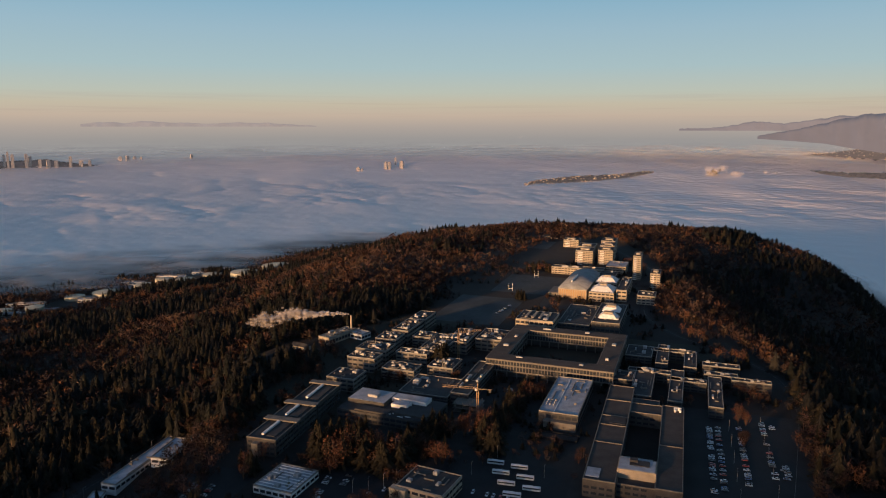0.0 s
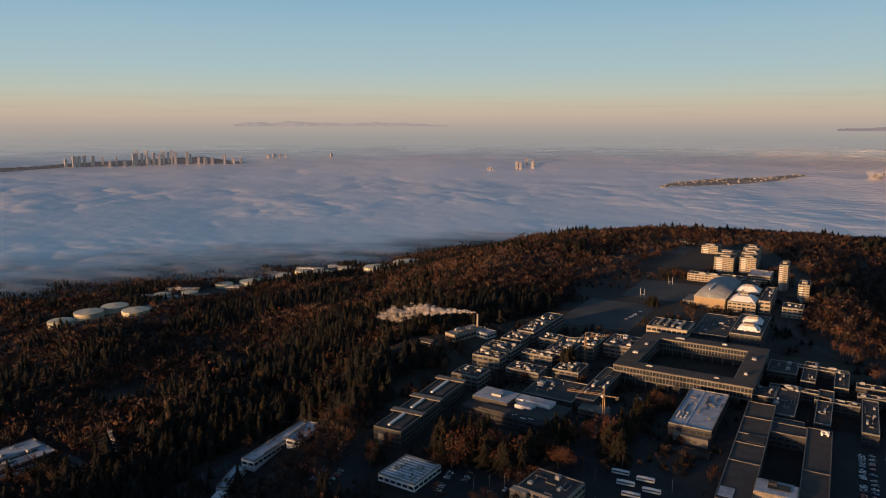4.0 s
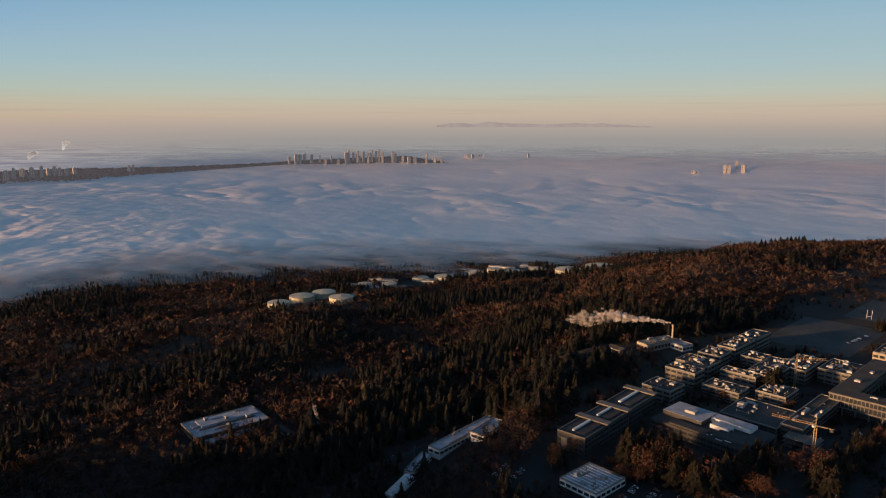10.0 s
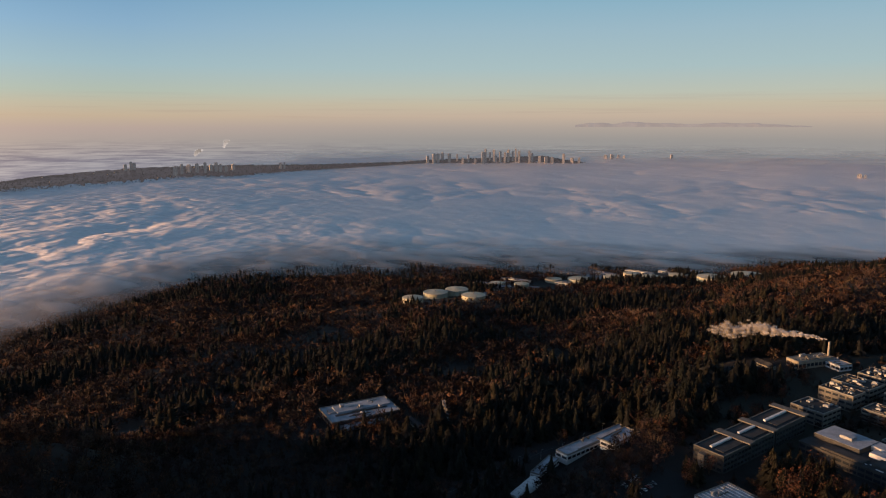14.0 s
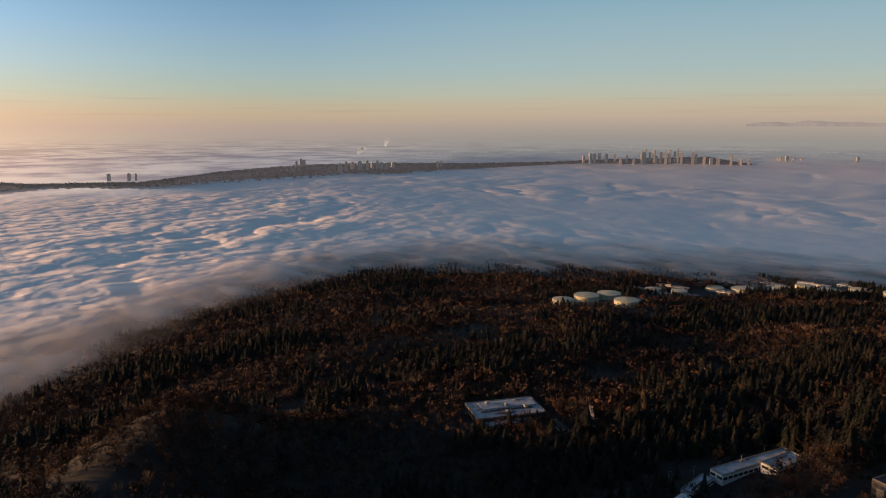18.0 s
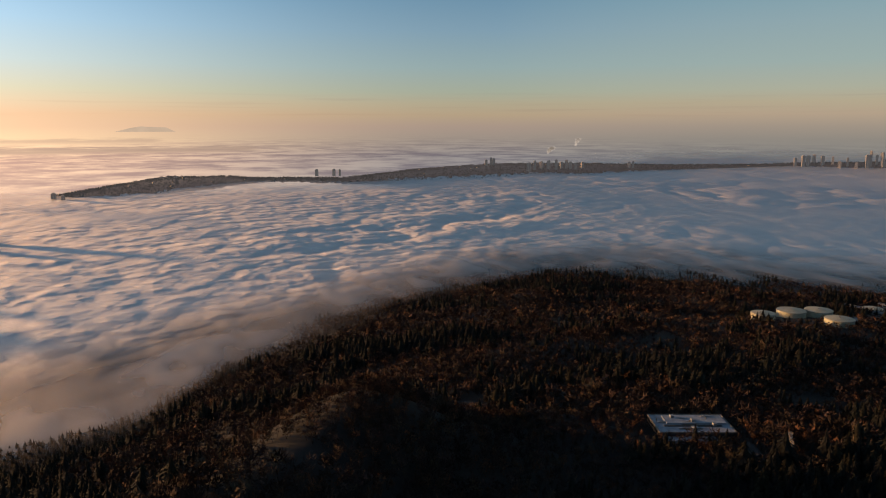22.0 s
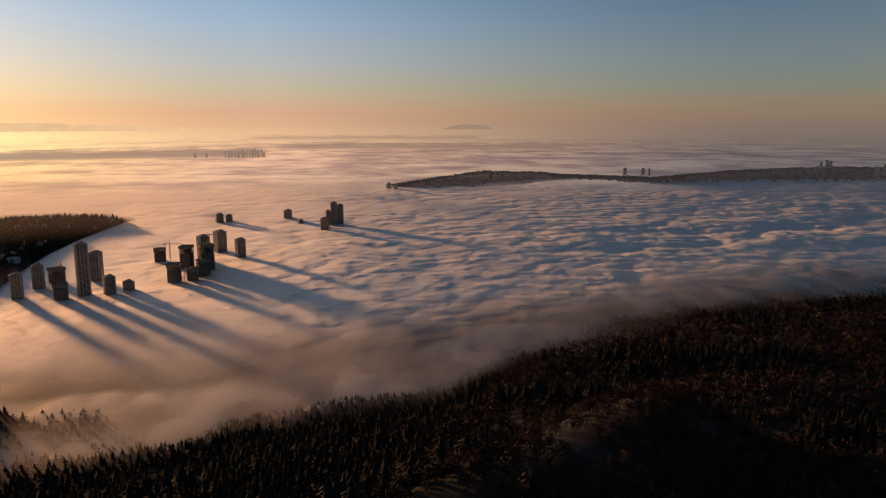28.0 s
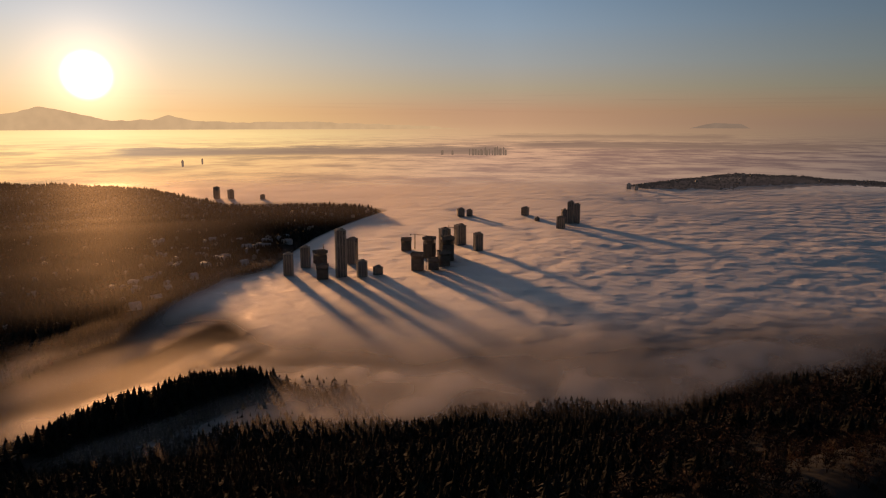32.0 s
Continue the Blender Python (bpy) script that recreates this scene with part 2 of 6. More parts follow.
def tube(name, r0, r1, h, mat, sides=16, z=0.0):
    bm = bmesh.new()
    bmesh.ops.create_cone(bm, cap_ends=True, segments=sides, radius1=r0, radius2=r1, depth=h, matrix=Matrix.Translation((0, 0, z + h / 2)))
    me = bpy.data.meshes.new(name)
    bm.to_mesh(me)
    bm.free()
    me.materials.append(mat)
    return me


CACHE = {}


def shared(key, make):
    if key not in CACHE:
        CACHE[key] = make()
    return CACHE[key]


def lattice(ix, iy, seed):
    h = (ix.astype(np.int64) * 374761393 + iy.astype(np.int64) * 668265263 + seed * 1442695041) & 0xFFFFFFFF
    h = ((h ^ (h >> 13)) * 1274126177) & 0xFFFFFFFF
    return ((h ^ (h >> 16)) & 0xFFFF) / 65535.0


def value_noise(x, y, seed=0):
    ix, iy = np.floor(x), np.floor(y)
    fx, fy = x - ix, y - iy
    fx, fy = fx * fx * fx * (fx * (fx * 6 - 15) + 10), fy * fy * fy * (fy * (fy * 6 - 15) + 10)
    a, b = lattice(ix, iy, seed), lattice(ix + 1, iy, seed)
    c, d = lattice(ix, iy + 1, seed), lattice(ix + 1, iy + 1, seed)
    return (a * (1 - fx) + b * fx) * (1 - fy) + (c * (1 - fx) + d * fx) * fy


def smooth(a, b, v):
    t = np.clip((v - a) / (b - a), 0, 1)
    return t * t * (3 - 2 * t)


# distances past 3 km are drawn together so that all lies within 4.9 km of the eye; towards the sun the fog stays nearly level
NEAR_KM, FAR_KM = 3000.0, 1750.0


def drawn(d, az):
    d, az = np.asarray(d, float), (np.asarray(az, float) + 180) % 360 - 180
    level = smooth(74, 92, az) * (1 - smooth(160, 179, az))
    over = np.maximum(d - NEAR_KM, 0)
    bowl = NEAR_KM + FAR_KM * (1 - np.exp(-over / FAR_KM))
    plain = NEAR_KM + np.minimum(over, 3000) * 1850 / 3000
    return np.where(d < NEAR_KM, d, bowl * (1 - level) + plain * level)


def reach(az):
    """The farthest distance that the fog is drawn to; the sky's own far fog goes on behind it."""
    az = (np.asarray(az, float) + 180) % 360 - 180
    dip_ = np.interp(az, [-180, -40, 48, 56, 62, 68, 75, 92, 160, 179], [1.2, 1.2, 1.4, 2.5, 2.9, 3.3, 3.9, 4.1, 4.1, 1.6])
    return 430.0 / np.tan(np.radians(dip_))


def far_point(az, d, z):
    """The place of a point at a heading, a distance and a height, and its scale."""
    s = float(drawn(d, az)) / d
    return Vector((-math.sin(radians(az)) * d * s, math.cos(radians(az)) * d * s, EYE + (z - EYE) * s)), s


def far_array(x, y, z):
    r, az = np.hypot(x, y), np.degrees(np.arctan2(-x, y))
    s = drawn(r, az) / r
    return np.stack([x * s, y * s, EYE + (z - EYE) * s], -1)


# heading: where the hill begins to fall, and where it goes under the fog
HILL_AZ = [-180, -120, -60, -40, -33, -28, -22, -12, -3, 4, 9, 17, 27, 36, 49, 60, 68, 75, 82, 90, 100, 113, 128, 145, 180]
HILL_TOP = [500, 450, 400, 1000, 1150, 1520, 1760, 1780, 1680, 1500, 1150, 750, 450, 420, 400, 400, 380, 370, 360, 350, 340, 330, 330, 350, 500]
HILL_FOOT = [1100, 1000, 1000, 1700, 1850, 2350, 2700, 2700, 2600, 2500, 2400, 2150, 2060, 2040, 2060, 1950, 1740, 1500, 1260, 1060, 980, 930, 920, 950, 1100]


def ground_z(x, y):
    az, r = np.degrees(np.arctan2(-x, y)), np.hypot(x, y)
    top, foot = np.interp(az, HILL_AZ, HILL_TOP), np.interp(az, HILL_AZ, HILL_FOOT)
    t = (r - top) / (foot - top)
    t = np.where(t < 0.12, smooth(-0.12, 0.12, t) * 0.12, t)
    z = -190.0 * np.minimum(t, 1.9)
    z = z + (value_noise(x / 160, y / 160, 5) - 0.5) * 14 * smooth(0.1, 0.3, t) * (1 - smooth(1.0, 1.3, t))
    # wooded rise added east of the campus, mostly unseen, to shade it at sunrise
    along, across = x * 0.716 - y * 0.698, -x * 0.698 - y * 0.716
    z = z + 66 * np.exp(-((across - 225) / 95) ** 2) * smooth(-590, -440, along) * smooth(700, 420, along)
    # the north flank falls away behind the ring road
    rim = np.interp(y, [380, 560, 800, 1200, 1600], [330, 352, 330, 395, 470])
    z = z - 125 * smooth(-25, 310, x - rim) * smooth(1750, 1150, r) * smooth(300, 420, y)
    # the spur with the tall firs below the far bank
    crest = np.interp(az, [121, 125, 130, 133, 139, 145, 160], [1050, 1075, 1060, 1025, 975, 900, 800])
    rise = np.interp(az, [112, 118, 125, 130, 145, 165, 175], [0, 46, 66, 82, 82, 40, 0])
    z = np.maximum(z, -340 + (rise + 100) * np.exp(-((r - crest) / 175) ** 2))
    # the wooded plateau with its suburb, beyond the towers
    close = np.interp(az, [110, 114, 120, 123.4, 127, 131.3, 135.4, 142.9, 160, 175], [9000, 3300, 2500, 2020, 1930, 1700, 1400, 1230, 1200, 9000])
    away = np.interp(az, [110, 111.4, 115.6, 119.6, 126.6, 129.5, 132.7, 141.6, 175], [2900, 3050, 3730, 3900, 3970, 4400, 5100, 5900, 5900])
    edge = np.minimum((r - close) / 260, (away - r) / 500)
    z = np.maximum(z, -340 + 167 * smooth(-0.5, 0.8, edge) + (value_noise(x / 300, y / 300, 8) - 0.5) * 14 * smooth(0, 1, edge))
    return z


# ---------------------------------------------------------------- the hill
def polar(az, r):
    A, Rr = np.meshgrid(np.radians(az), r, indexing="ij")
    return -np.sin(A) * Rr, np.cos(A) * Rr


def grid_faces(n, m, wrap):
    i, j = np.meshgrid(np.arange(n if wrap else n - 1), np.arange(m - 1), indexing="ij")
    i2 = (i + 1) % n
    return np.stack([i * m + j, i * m + j + 1, i2 * m + j + 1, i2 * m + j], -1).reshape(-1, 4)


ground_az = np.concatenate([np.arange(-36, 147, 0.5), np.arange(147, 324, 2.0)])
ground_r = np.concatenate([[0.01], np.linspace(60, 3000, 150), np.linspace(3080, 5690, 36), [5700]])
gx, gy = polar(ground_az, ground_r)
gx[:, 0] += 0.6
gv = far_array(gx, gy, ground_z(gx, gy)).reshape(-1, 3)
ground_mesh = mesh_of("ground", gv, grid_faces(len(ground_az), len(ground_r), True), M_GROUND)
ground_mesh.polygons.foreach_set("use_smooth", np.ones(len(ground_mesh.polygons), bool))
tagged(new("ground", ground_mesh), "dark wooded mountain ridge sinking into the fog", "ground", kind="structure")


# ---------------------------------------------------------------- the sea of fog
def domes(x, y, seed):
    """Rounded heads of cloud, each about one unit wide."""
    ix, iy = np.floor(x), np.floor(y)
    best = np.full(x.shape, 9.0)
    for i in (-1, 0, 1):
        for j in (-1, 0, 1):
            px, py = ix + i + lattice(ix + i, iy + j, seed), iy + j + lattice(ix + i, iy + j, seed + 50)
            best = np.minimum(best, (x - px) ** 2 + (y - py) ** 2 + 0.25 * lattice(ix + i, iy + j, seed + 90))
    return np.sqrt(np.maximum(1.1 - best, 0.0))


def puffs(x, y, cell):
    """Height of the fog's billows; cell: the spacing of the mesh there, which drops what is too fine."""
    wx = x + (value_noise(x / 500, y / 500, 21) - 0.5) * 80
    wy = y + (value_noise(x / 500, y / 500, 22) - 0.5) * 80
    h = (value_noise(wx / 1300, wy / 1300, 23) - 0.5) * 34 + (value_noise(wx / 420, wy / 420, 24) - 0.5) * 16
    rough = 0.35 + 1.0 * smooth(0.3, 0.7, value_noise(x / 700, y / 700, 25))
    for k, (wave, amp, seed) in enumerate(((290, 26, 31), (150, 21, 35), (78, 9, 36), (40, 3.5, 37))):
        c, s = math.cos(0.3 + 2 * k), math.sin(0.3 + 2 * k)
        h = h + rough * amp * (domes((wx * c + wy * s) / wave, (wy * c - wx * s) / wave, seed) - 0.7) / (1 + (cell / wave * 1.5) ** 2)
    return h


fog_az = np.concatenate([np.arange(-36, 146.1, 0.19), np.arange(147.5, 323, 1.5)])
dip = np.concatenate([np.arange(28, 14, -0.14), np.arange(14, 1.0, -0.07), np.arange(1.0, 0.2, -0.04), [0.15, 0.1, 0.05, 0.01]])
fog_r = (EYE - FOG) / np.tan(np.radians(dip))
fx, fy = polar(fog_az, fog_r)
fk = np.minimum(1, reach(np.degrees(np.arctan2(-fx, fy))) / np.hypot(fx, fy))
fx, fy = fx * fk, fy * fk
fr = np.hypot(fx, fy)
cell = np.maximum(np.gradient(fog_r)[None, :], fr * radians(0.19))
calm = 0.5 + 0.3 * smooth(85, 105, np.degrees(np.arctan2(-fx, fy))) + 0.5 * smooth(30, 75, np.degrees(np.arctan2(-fx, fy))) + 0.25 * smooth(5, -25, np.degrees(np.arctan2(-fx, fy)))
swell = puffs(fx, fy, cell)
hill = ground_z(fx, fy)
bank = smooth(110, 114, np.degrees(np.arctan2(-fx, fy))) * smooth(1300, 1500, fr)
shore = np.clip((FOG - hill) / 60, 0, 1)
still = 1 - 0.6 * smooth(70, 95, np.degrees(np.arctan2(-fx, fy))) * smooth(2000, 1000, fr)
still = still * (1 - 0.82 * smooth(58, 30, np.degrees(np.arctan2(-fx, fy))) * smooth(3600, 2300, fr))
still = still * (1 - 0.9 * smooth(1500, 1150, fr) * smooth(94, 106, np.degrees(np.arctan2(-fx, fy))))
billow = swell * calm * still * (0.35 + 0.65 * shore)
fz = FOG + billow * 0.3
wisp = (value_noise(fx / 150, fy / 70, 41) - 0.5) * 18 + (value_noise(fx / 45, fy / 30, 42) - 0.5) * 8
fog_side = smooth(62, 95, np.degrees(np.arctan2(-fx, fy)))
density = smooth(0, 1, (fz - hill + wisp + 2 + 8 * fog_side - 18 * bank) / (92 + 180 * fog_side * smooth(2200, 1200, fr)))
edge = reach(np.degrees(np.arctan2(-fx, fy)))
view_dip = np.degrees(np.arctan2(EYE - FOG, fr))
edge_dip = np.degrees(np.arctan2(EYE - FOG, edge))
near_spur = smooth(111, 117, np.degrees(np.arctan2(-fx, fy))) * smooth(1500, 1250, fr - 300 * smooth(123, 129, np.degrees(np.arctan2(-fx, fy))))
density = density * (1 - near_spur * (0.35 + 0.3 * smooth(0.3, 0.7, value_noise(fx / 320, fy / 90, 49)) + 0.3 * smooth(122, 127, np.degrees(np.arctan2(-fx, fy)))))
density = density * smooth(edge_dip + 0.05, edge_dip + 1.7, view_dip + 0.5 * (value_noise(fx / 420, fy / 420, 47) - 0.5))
fv = far_array(fx, fy, fz).reshape(-1, 3)
fog_mesh = mesh_of("sea_of_fog", fv, grid_faces(len(fog_az), len(fog_r), True), [])
fog_mesh.polygons.foreach_set("use_smooth", np.ones(len(fog_mesh.polygons), bool))

# the billows' own slopes, as they are before the distance is drawn in
full = np.stack([fx, fy, billow * 0.7], -1)
du = np.roll(full, -1, 0) - np.roll(full, 1, 0)
dv = np.gradient(full, axis=1)
lie = np.cross(du, dv)
lie = lie * np.sign(lie[..., 2:3] + 1e-9)
lie = np.where(np.linalg.norm(lie, axis=-1, keepdims=True) < 1e-3, np.array([0.0, 0.0, 1.0]), lie)
lie = lie / np.linalg.norm(lie, axis=-1, keepdims=True)


def lit_lean(n, x, y, more=0.0):
    """Puts in light scattered within the fog: normals lean sunward by heading and distance."""
    az = np.degrees(np.arctan2(-x, y))
    r = np.hypot(x, y)
    f = -0.085 + 0.215 * smooth(50, 118, az) * (0.6 + 0.4 * smooth(900, 1500, r)) + (0.52 * smooth(92, 114, az) + 0.03 * smooth(85, 110, az)) * smooth(750, 1150, r) * (1 - 0.6 * smooth(119, 125, az) * smooth(1600, 1350, r)) + 0.06 * smooth(75, 95, az) * smooth(2200, 4500, r)
    f = f * (1 - 0.5 * smooth(121, 127, az) * smooth(1600, 1350, r))
    n = n + (f + more)[..., None] * np.array(toward(SUN_AZ, 0))
    return n / np.linalg.norm(n, axis=-1, keepdims=True)


lie = lit_lean(lie, fx, fy)
fog_mesh.normals_split_custom_set_from_vertices(lie.reshape(-1, 3).tolist())
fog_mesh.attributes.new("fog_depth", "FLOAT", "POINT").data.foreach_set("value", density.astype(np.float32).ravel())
flat = np.stack([fx, fy, fx * 0], -1).astype(np.float32)
around = np.degrees(np.arctan2(-fx, fy))
heads = (0.12 + 0.88 * np.maximum(smooth(40, 68, around), smooth(-2, -20, around))) * smooth(0.25, 0.7, value_noise(fx / 600, fy / 600, 27) * 0.6 + 0.4)
heads = heads * (1 - 0.8 * smooth(1400, 1100, fr) * smooth(94, 106, around)) * (1 + 0.8 * smooth(92, 104, around) * smooth(2800, 2000, fr)) * (1 - 0.5 * smooth(2600, 6000, fr)) * (1 - 0.6 * smooth(90, 20, FOG - hill))
fog_mesh.attributes.new("puff", "FLOAT", "POINT").data.foreach_set("value", heads.astype(np.float32).ravel())
fog_mesh.attributes.new("plan", "FLOAT_VECTOR", "POINT").data.foreach_set("vector", flat.ravel())


def fog_material(name, tone):
    m = bpy.data.materials.new(name)
    m.use_nodes = True
    t = m.node_tree
    t.nodes.clear()
    out = t.nodes.new("ShaderNodeOutputMaterial")
    plan = t.nodes.new("ShaderNodeAttribute")
    plan.attribute_name = "plan"
    warp = t.nodes.new("ShaderNodeTexNoise")
    warp.inputs["Scale"].default_value, warp.inputs["Detail"].default_value = 1 / 60.0, 4
    t.links.new(plan.outputs["Vector"], warp.inputs["Vector"])
    shove = t.nodes.new("ShaderNodeVectorMath")
    shove.operation = "MULTIPLY_ADD"
    shove.inputs[1].default_value = (45, 45, 0)
    t.links.new(warp.outputs["Color"], shove.inputs[0])
    t.links.new(plan.outputs["Vector"], shove.inputs[2])
    heads = t.nodes.new("ShaderNodeTexVoronoi")
    heads.feature, heads.voronoi_dimensions = "SMOOTH_F1", "2D"
    heads.inputs["Scale"].default_value, heads.inputs["Detail"].default_value, heads.inputs["Roughness"].default_value = 1 / 95.0, 1.5, 0.4
    heads.inputs["Smoothness"].default_value = 0.9
    t.links.new(shove.outputs[0], heads.inputs["Vector"])
    puff = t.nodes.new("ShaderNodeAttribute")
    puff.attribute_name = "puff"
    rise = t.nodes.new("ShaderNodeMath")
    rise.operation = "MULTIPLY"
    t.links.new(heads.outputs["Distance"], rise.inputs[0])
    t.links.new(puff.outputs["Fac"], rise.inputs[1])
    bump = t.nodes.new("ShaderNodeBump")
    bump.invert = True
    bump.inputs["Strength"].default_value, bump.inputs["Distance"].default_value = 1.0, 12.0
    t.links.new(rise.outputs[0], bump.inputs["Height"])
    d = t.nodes.new("ShaderNodeBsdfDiffuse")
    d.inputs["Color"].default_value = (*tone, 1)
    tr = t.nodes.new("ShaderNodeBsdfTranslucent")
    tr.inputs["Color"].default_value = (0.86, 0.84, 0.82, 1)
    g = t.nodes.new("ShaderNodeBsdfGlossy")
    g.inputs["Roughness"].default_value = 0.55
    g.inputs["Color"].default_value = (1.0, 0.88, 0.78, 1)
    for s in (d, tr, g):
        t.links.new(bump.outputs[0], s.inputs["Normal"])
    m1 = t.nodes.new("ShaderNodeMixShader")
    m1.inputs[0].default_value = 0.12
    t.links.new(d.outputs[0], m1.inputs[1])
    t.links.new(tr.outputs[0], m1.inputs[2])
    m2 = t.nodes.new("ShaderNodeMixShader")
    m2.inputs[0].default_value = 0.36
    t.links.new(m1.outputs[0], m2.inputs[1])
    t.links.new(g.outputs[0], m2.inputs[2])
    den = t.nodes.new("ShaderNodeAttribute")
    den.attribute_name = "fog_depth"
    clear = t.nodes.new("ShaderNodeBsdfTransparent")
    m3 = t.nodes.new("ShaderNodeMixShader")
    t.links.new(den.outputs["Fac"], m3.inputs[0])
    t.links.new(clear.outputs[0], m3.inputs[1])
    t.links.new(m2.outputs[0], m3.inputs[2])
    t.links.new(m3.outputs[0], out.inputs["Surface"])
    return m


M_FOG = fog_material("fog", (0.94, 0.87, 0.85))
# the low sun's gold is put into this veil's own colour
M_SUNTINT_MIST = fog_material("sun_tinted_mist", (0.82, 0.66, 0.54))


def cloud_material():
    """Far puffs of cloud; the hazy light on them is put in as emission."""
    m = bpy.data.materials.new("far_cloud_glow")
    m.use_nodes = True
    t = m.node_tree
    t.nodes.clear()
    out = t.nodes.new("ShaderNodeOutputMaterial")
    e = t.nodes.new("ShaderNodeEmission")
    e.inputs["Color"].default_value = (0.42, 0.34, 0.31, 1)
    clear = t.nodes.new("ShaderNodeBsdfTransparent")
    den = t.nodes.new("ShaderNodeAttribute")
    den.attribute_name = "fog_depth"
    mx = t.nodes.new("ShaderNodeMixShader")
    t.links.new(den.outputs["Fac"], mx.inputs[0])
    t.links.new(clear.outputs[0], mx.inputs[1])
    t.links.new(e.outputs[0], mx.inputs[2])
    t.links.new(mx.outputs[0], out.inputs["Surface"])
    return m


M_CLOUD = cloud_material()
fog_mesh.materials.append(M_FOG)
tagged(new("sea_of_fog", fog_mesh), "rolling sea of fog lit by the low sun", "fog", kind="stuff")


def mist(name, label, az0, az1, r0, r1, lift, thick, seed, size=1.0, rough=26.0, mat=None):
    """A thin torn veil over the shore; thick: how dense it is at a height over the ground."""
    az, r = np.arange(az0, az1, 0.35), np.geomspace(r0, r1, 110)
    x, y = polar(az, r)
    gap = FOG + lift - ground_z(x, y)
    torn = value_noise(x / 150 / size, y / 70 / size, seed) * 0.6 + value_noise(x / 60 / size, y / 32 / size, seed + 1) * 0.4
    side = smooth(0, 6, np.minimum(np.degrees(np.arctan2(-x, y)) - az0, az1 - np.degrees(np.arctan2(-x, y))))
    side = side * smooth(r0, r0 * (1.06 if size < 2 else 1.25), np.hypot(x, y)) * smooth(r1, r1 * 0.94, np.hypot(x, y))
    z = FOG + lift + (torn - 0.5) * rough
    if size < 2:
        side = side * (1 - 0.85 * smooth(112, 118, np.degrees(np.arctan2(-x, y))) * smooth(1250, 1450, np.hypot(x, y)))
    me = mesh_of(name, far_array(x, y, z).reshape(-1, 3), grid_faces(len(az), len(r), False), mat or M_FOG)
    me.polygons.foreach_set("use_smooth", np.ones(len(me.polygons), bool))
    normal = np.zeros(len(me.vertices) * 3, np.float32)
    me.vertices.foreach_get("normal", normal)
    # the upper mist leans further sunward, to look golden
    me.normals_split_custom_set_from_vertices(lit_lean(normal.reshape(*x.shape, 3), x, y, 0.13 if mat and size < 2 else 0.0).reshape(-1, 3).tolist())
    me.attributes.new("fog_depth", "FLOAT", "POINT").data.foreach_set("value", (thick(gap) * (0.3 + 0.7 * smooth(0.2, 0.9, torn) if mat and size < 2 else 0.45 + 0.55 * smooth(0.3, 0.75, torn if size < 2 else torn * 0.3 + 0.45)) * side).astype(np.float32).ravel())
    me.attributes.new("plan", "FLOAT_VECTOR", "POINT").data.foreach_set("vector", np.stack([x, y, x * 0], -1).astype(np.float32).ravel())
    return tagged(new(name, me), label, "mist", kind="stuff")


mist("shore_mist", "thin torn mist drifting over the wooded shore", -36, 146, 800, 2500, 16, lambda g: 0.42 * smooth(-8, 30, g) * (1 - smooth(60, 85, g)), 61, 1.0, 8.0)
mist("upper_mist", "faint mist drifting over the treetops", 60, 146, 700, 2300, 34, lambda g: 0.22 * smooth(0, 40, g) * (1 - smooth(90, 195, g)), 64, 1.7, 5.0, M_SUNTINT_MIST)
mist("plateau_haze", "haze over the wooded plateau, its sunlit gold painted in", 108, 149, 2450, 5600, 60, lambda g: 0.085 + g * 0, 67, 6.0, 3.0, M_SUNTINT_MIST)
mist("bank_haze", "haze over the plateau's near edge, its sunlit gold painted in", 122, 149, 1400, 2900, 58, lambda g: 0.05 + g * 0, 69, 6.0, 3.0, M_SUNTINT_MIST)


# ---------------------------------------------------------------- trees
def conifer_shape(rnd, whorls, arms, sides):
    """A fir one metre high: a jagged core and whorls of drooping boughs."""
    v, f = [], []
    wide = rnd.uniform(0.22, 0.36)
    for k in range(whorls):
        u = (k + rnd.uniform(-0.2, 0.2)) / whorls
        z = 0.10 + 0.86 * u
        rr = wide * (1 - u) ** 0.85 * rnd.uniform(0.75, 1.2) + 0.012
        turn = rnd.uniform(0, 6.3)
        for a in range(arms):
            an = turn + 6.283 * a / arms + rnd.uniform(-0.3, 0.3)
            q = rr * rnd.uniform(0.6, 1.3)
            b = len(v)
            w = 2.9 / arms
            v += [(0, 0, z + 0.14 * (1 - 0.5 * u)), (q * math.cos(an - w / 2), q * math.sin(an - w / 2), z - 0.02 + rnd.uniform(-0.03, 0.02)),
                  (q * math.cos(an + w / 2), q * math.sin(an + w / 2), z - 0.02 + rnd.uniform(-0.03, 0.02))]
            f.append((b, b + 1, b + 2))
    b = len(v)
    v.append((0, 0, 1.0))
    for a in range(sides):
        an = 6.283 * a / sides
        v.append((wide * 0.6 * math.cos(an), wide * 0.6 * math.sin(an), 0.08))
        f.append((b, b + 1 + a, b + 1 + (a + 1) % sides))
    return np.array(v), np.array(f)


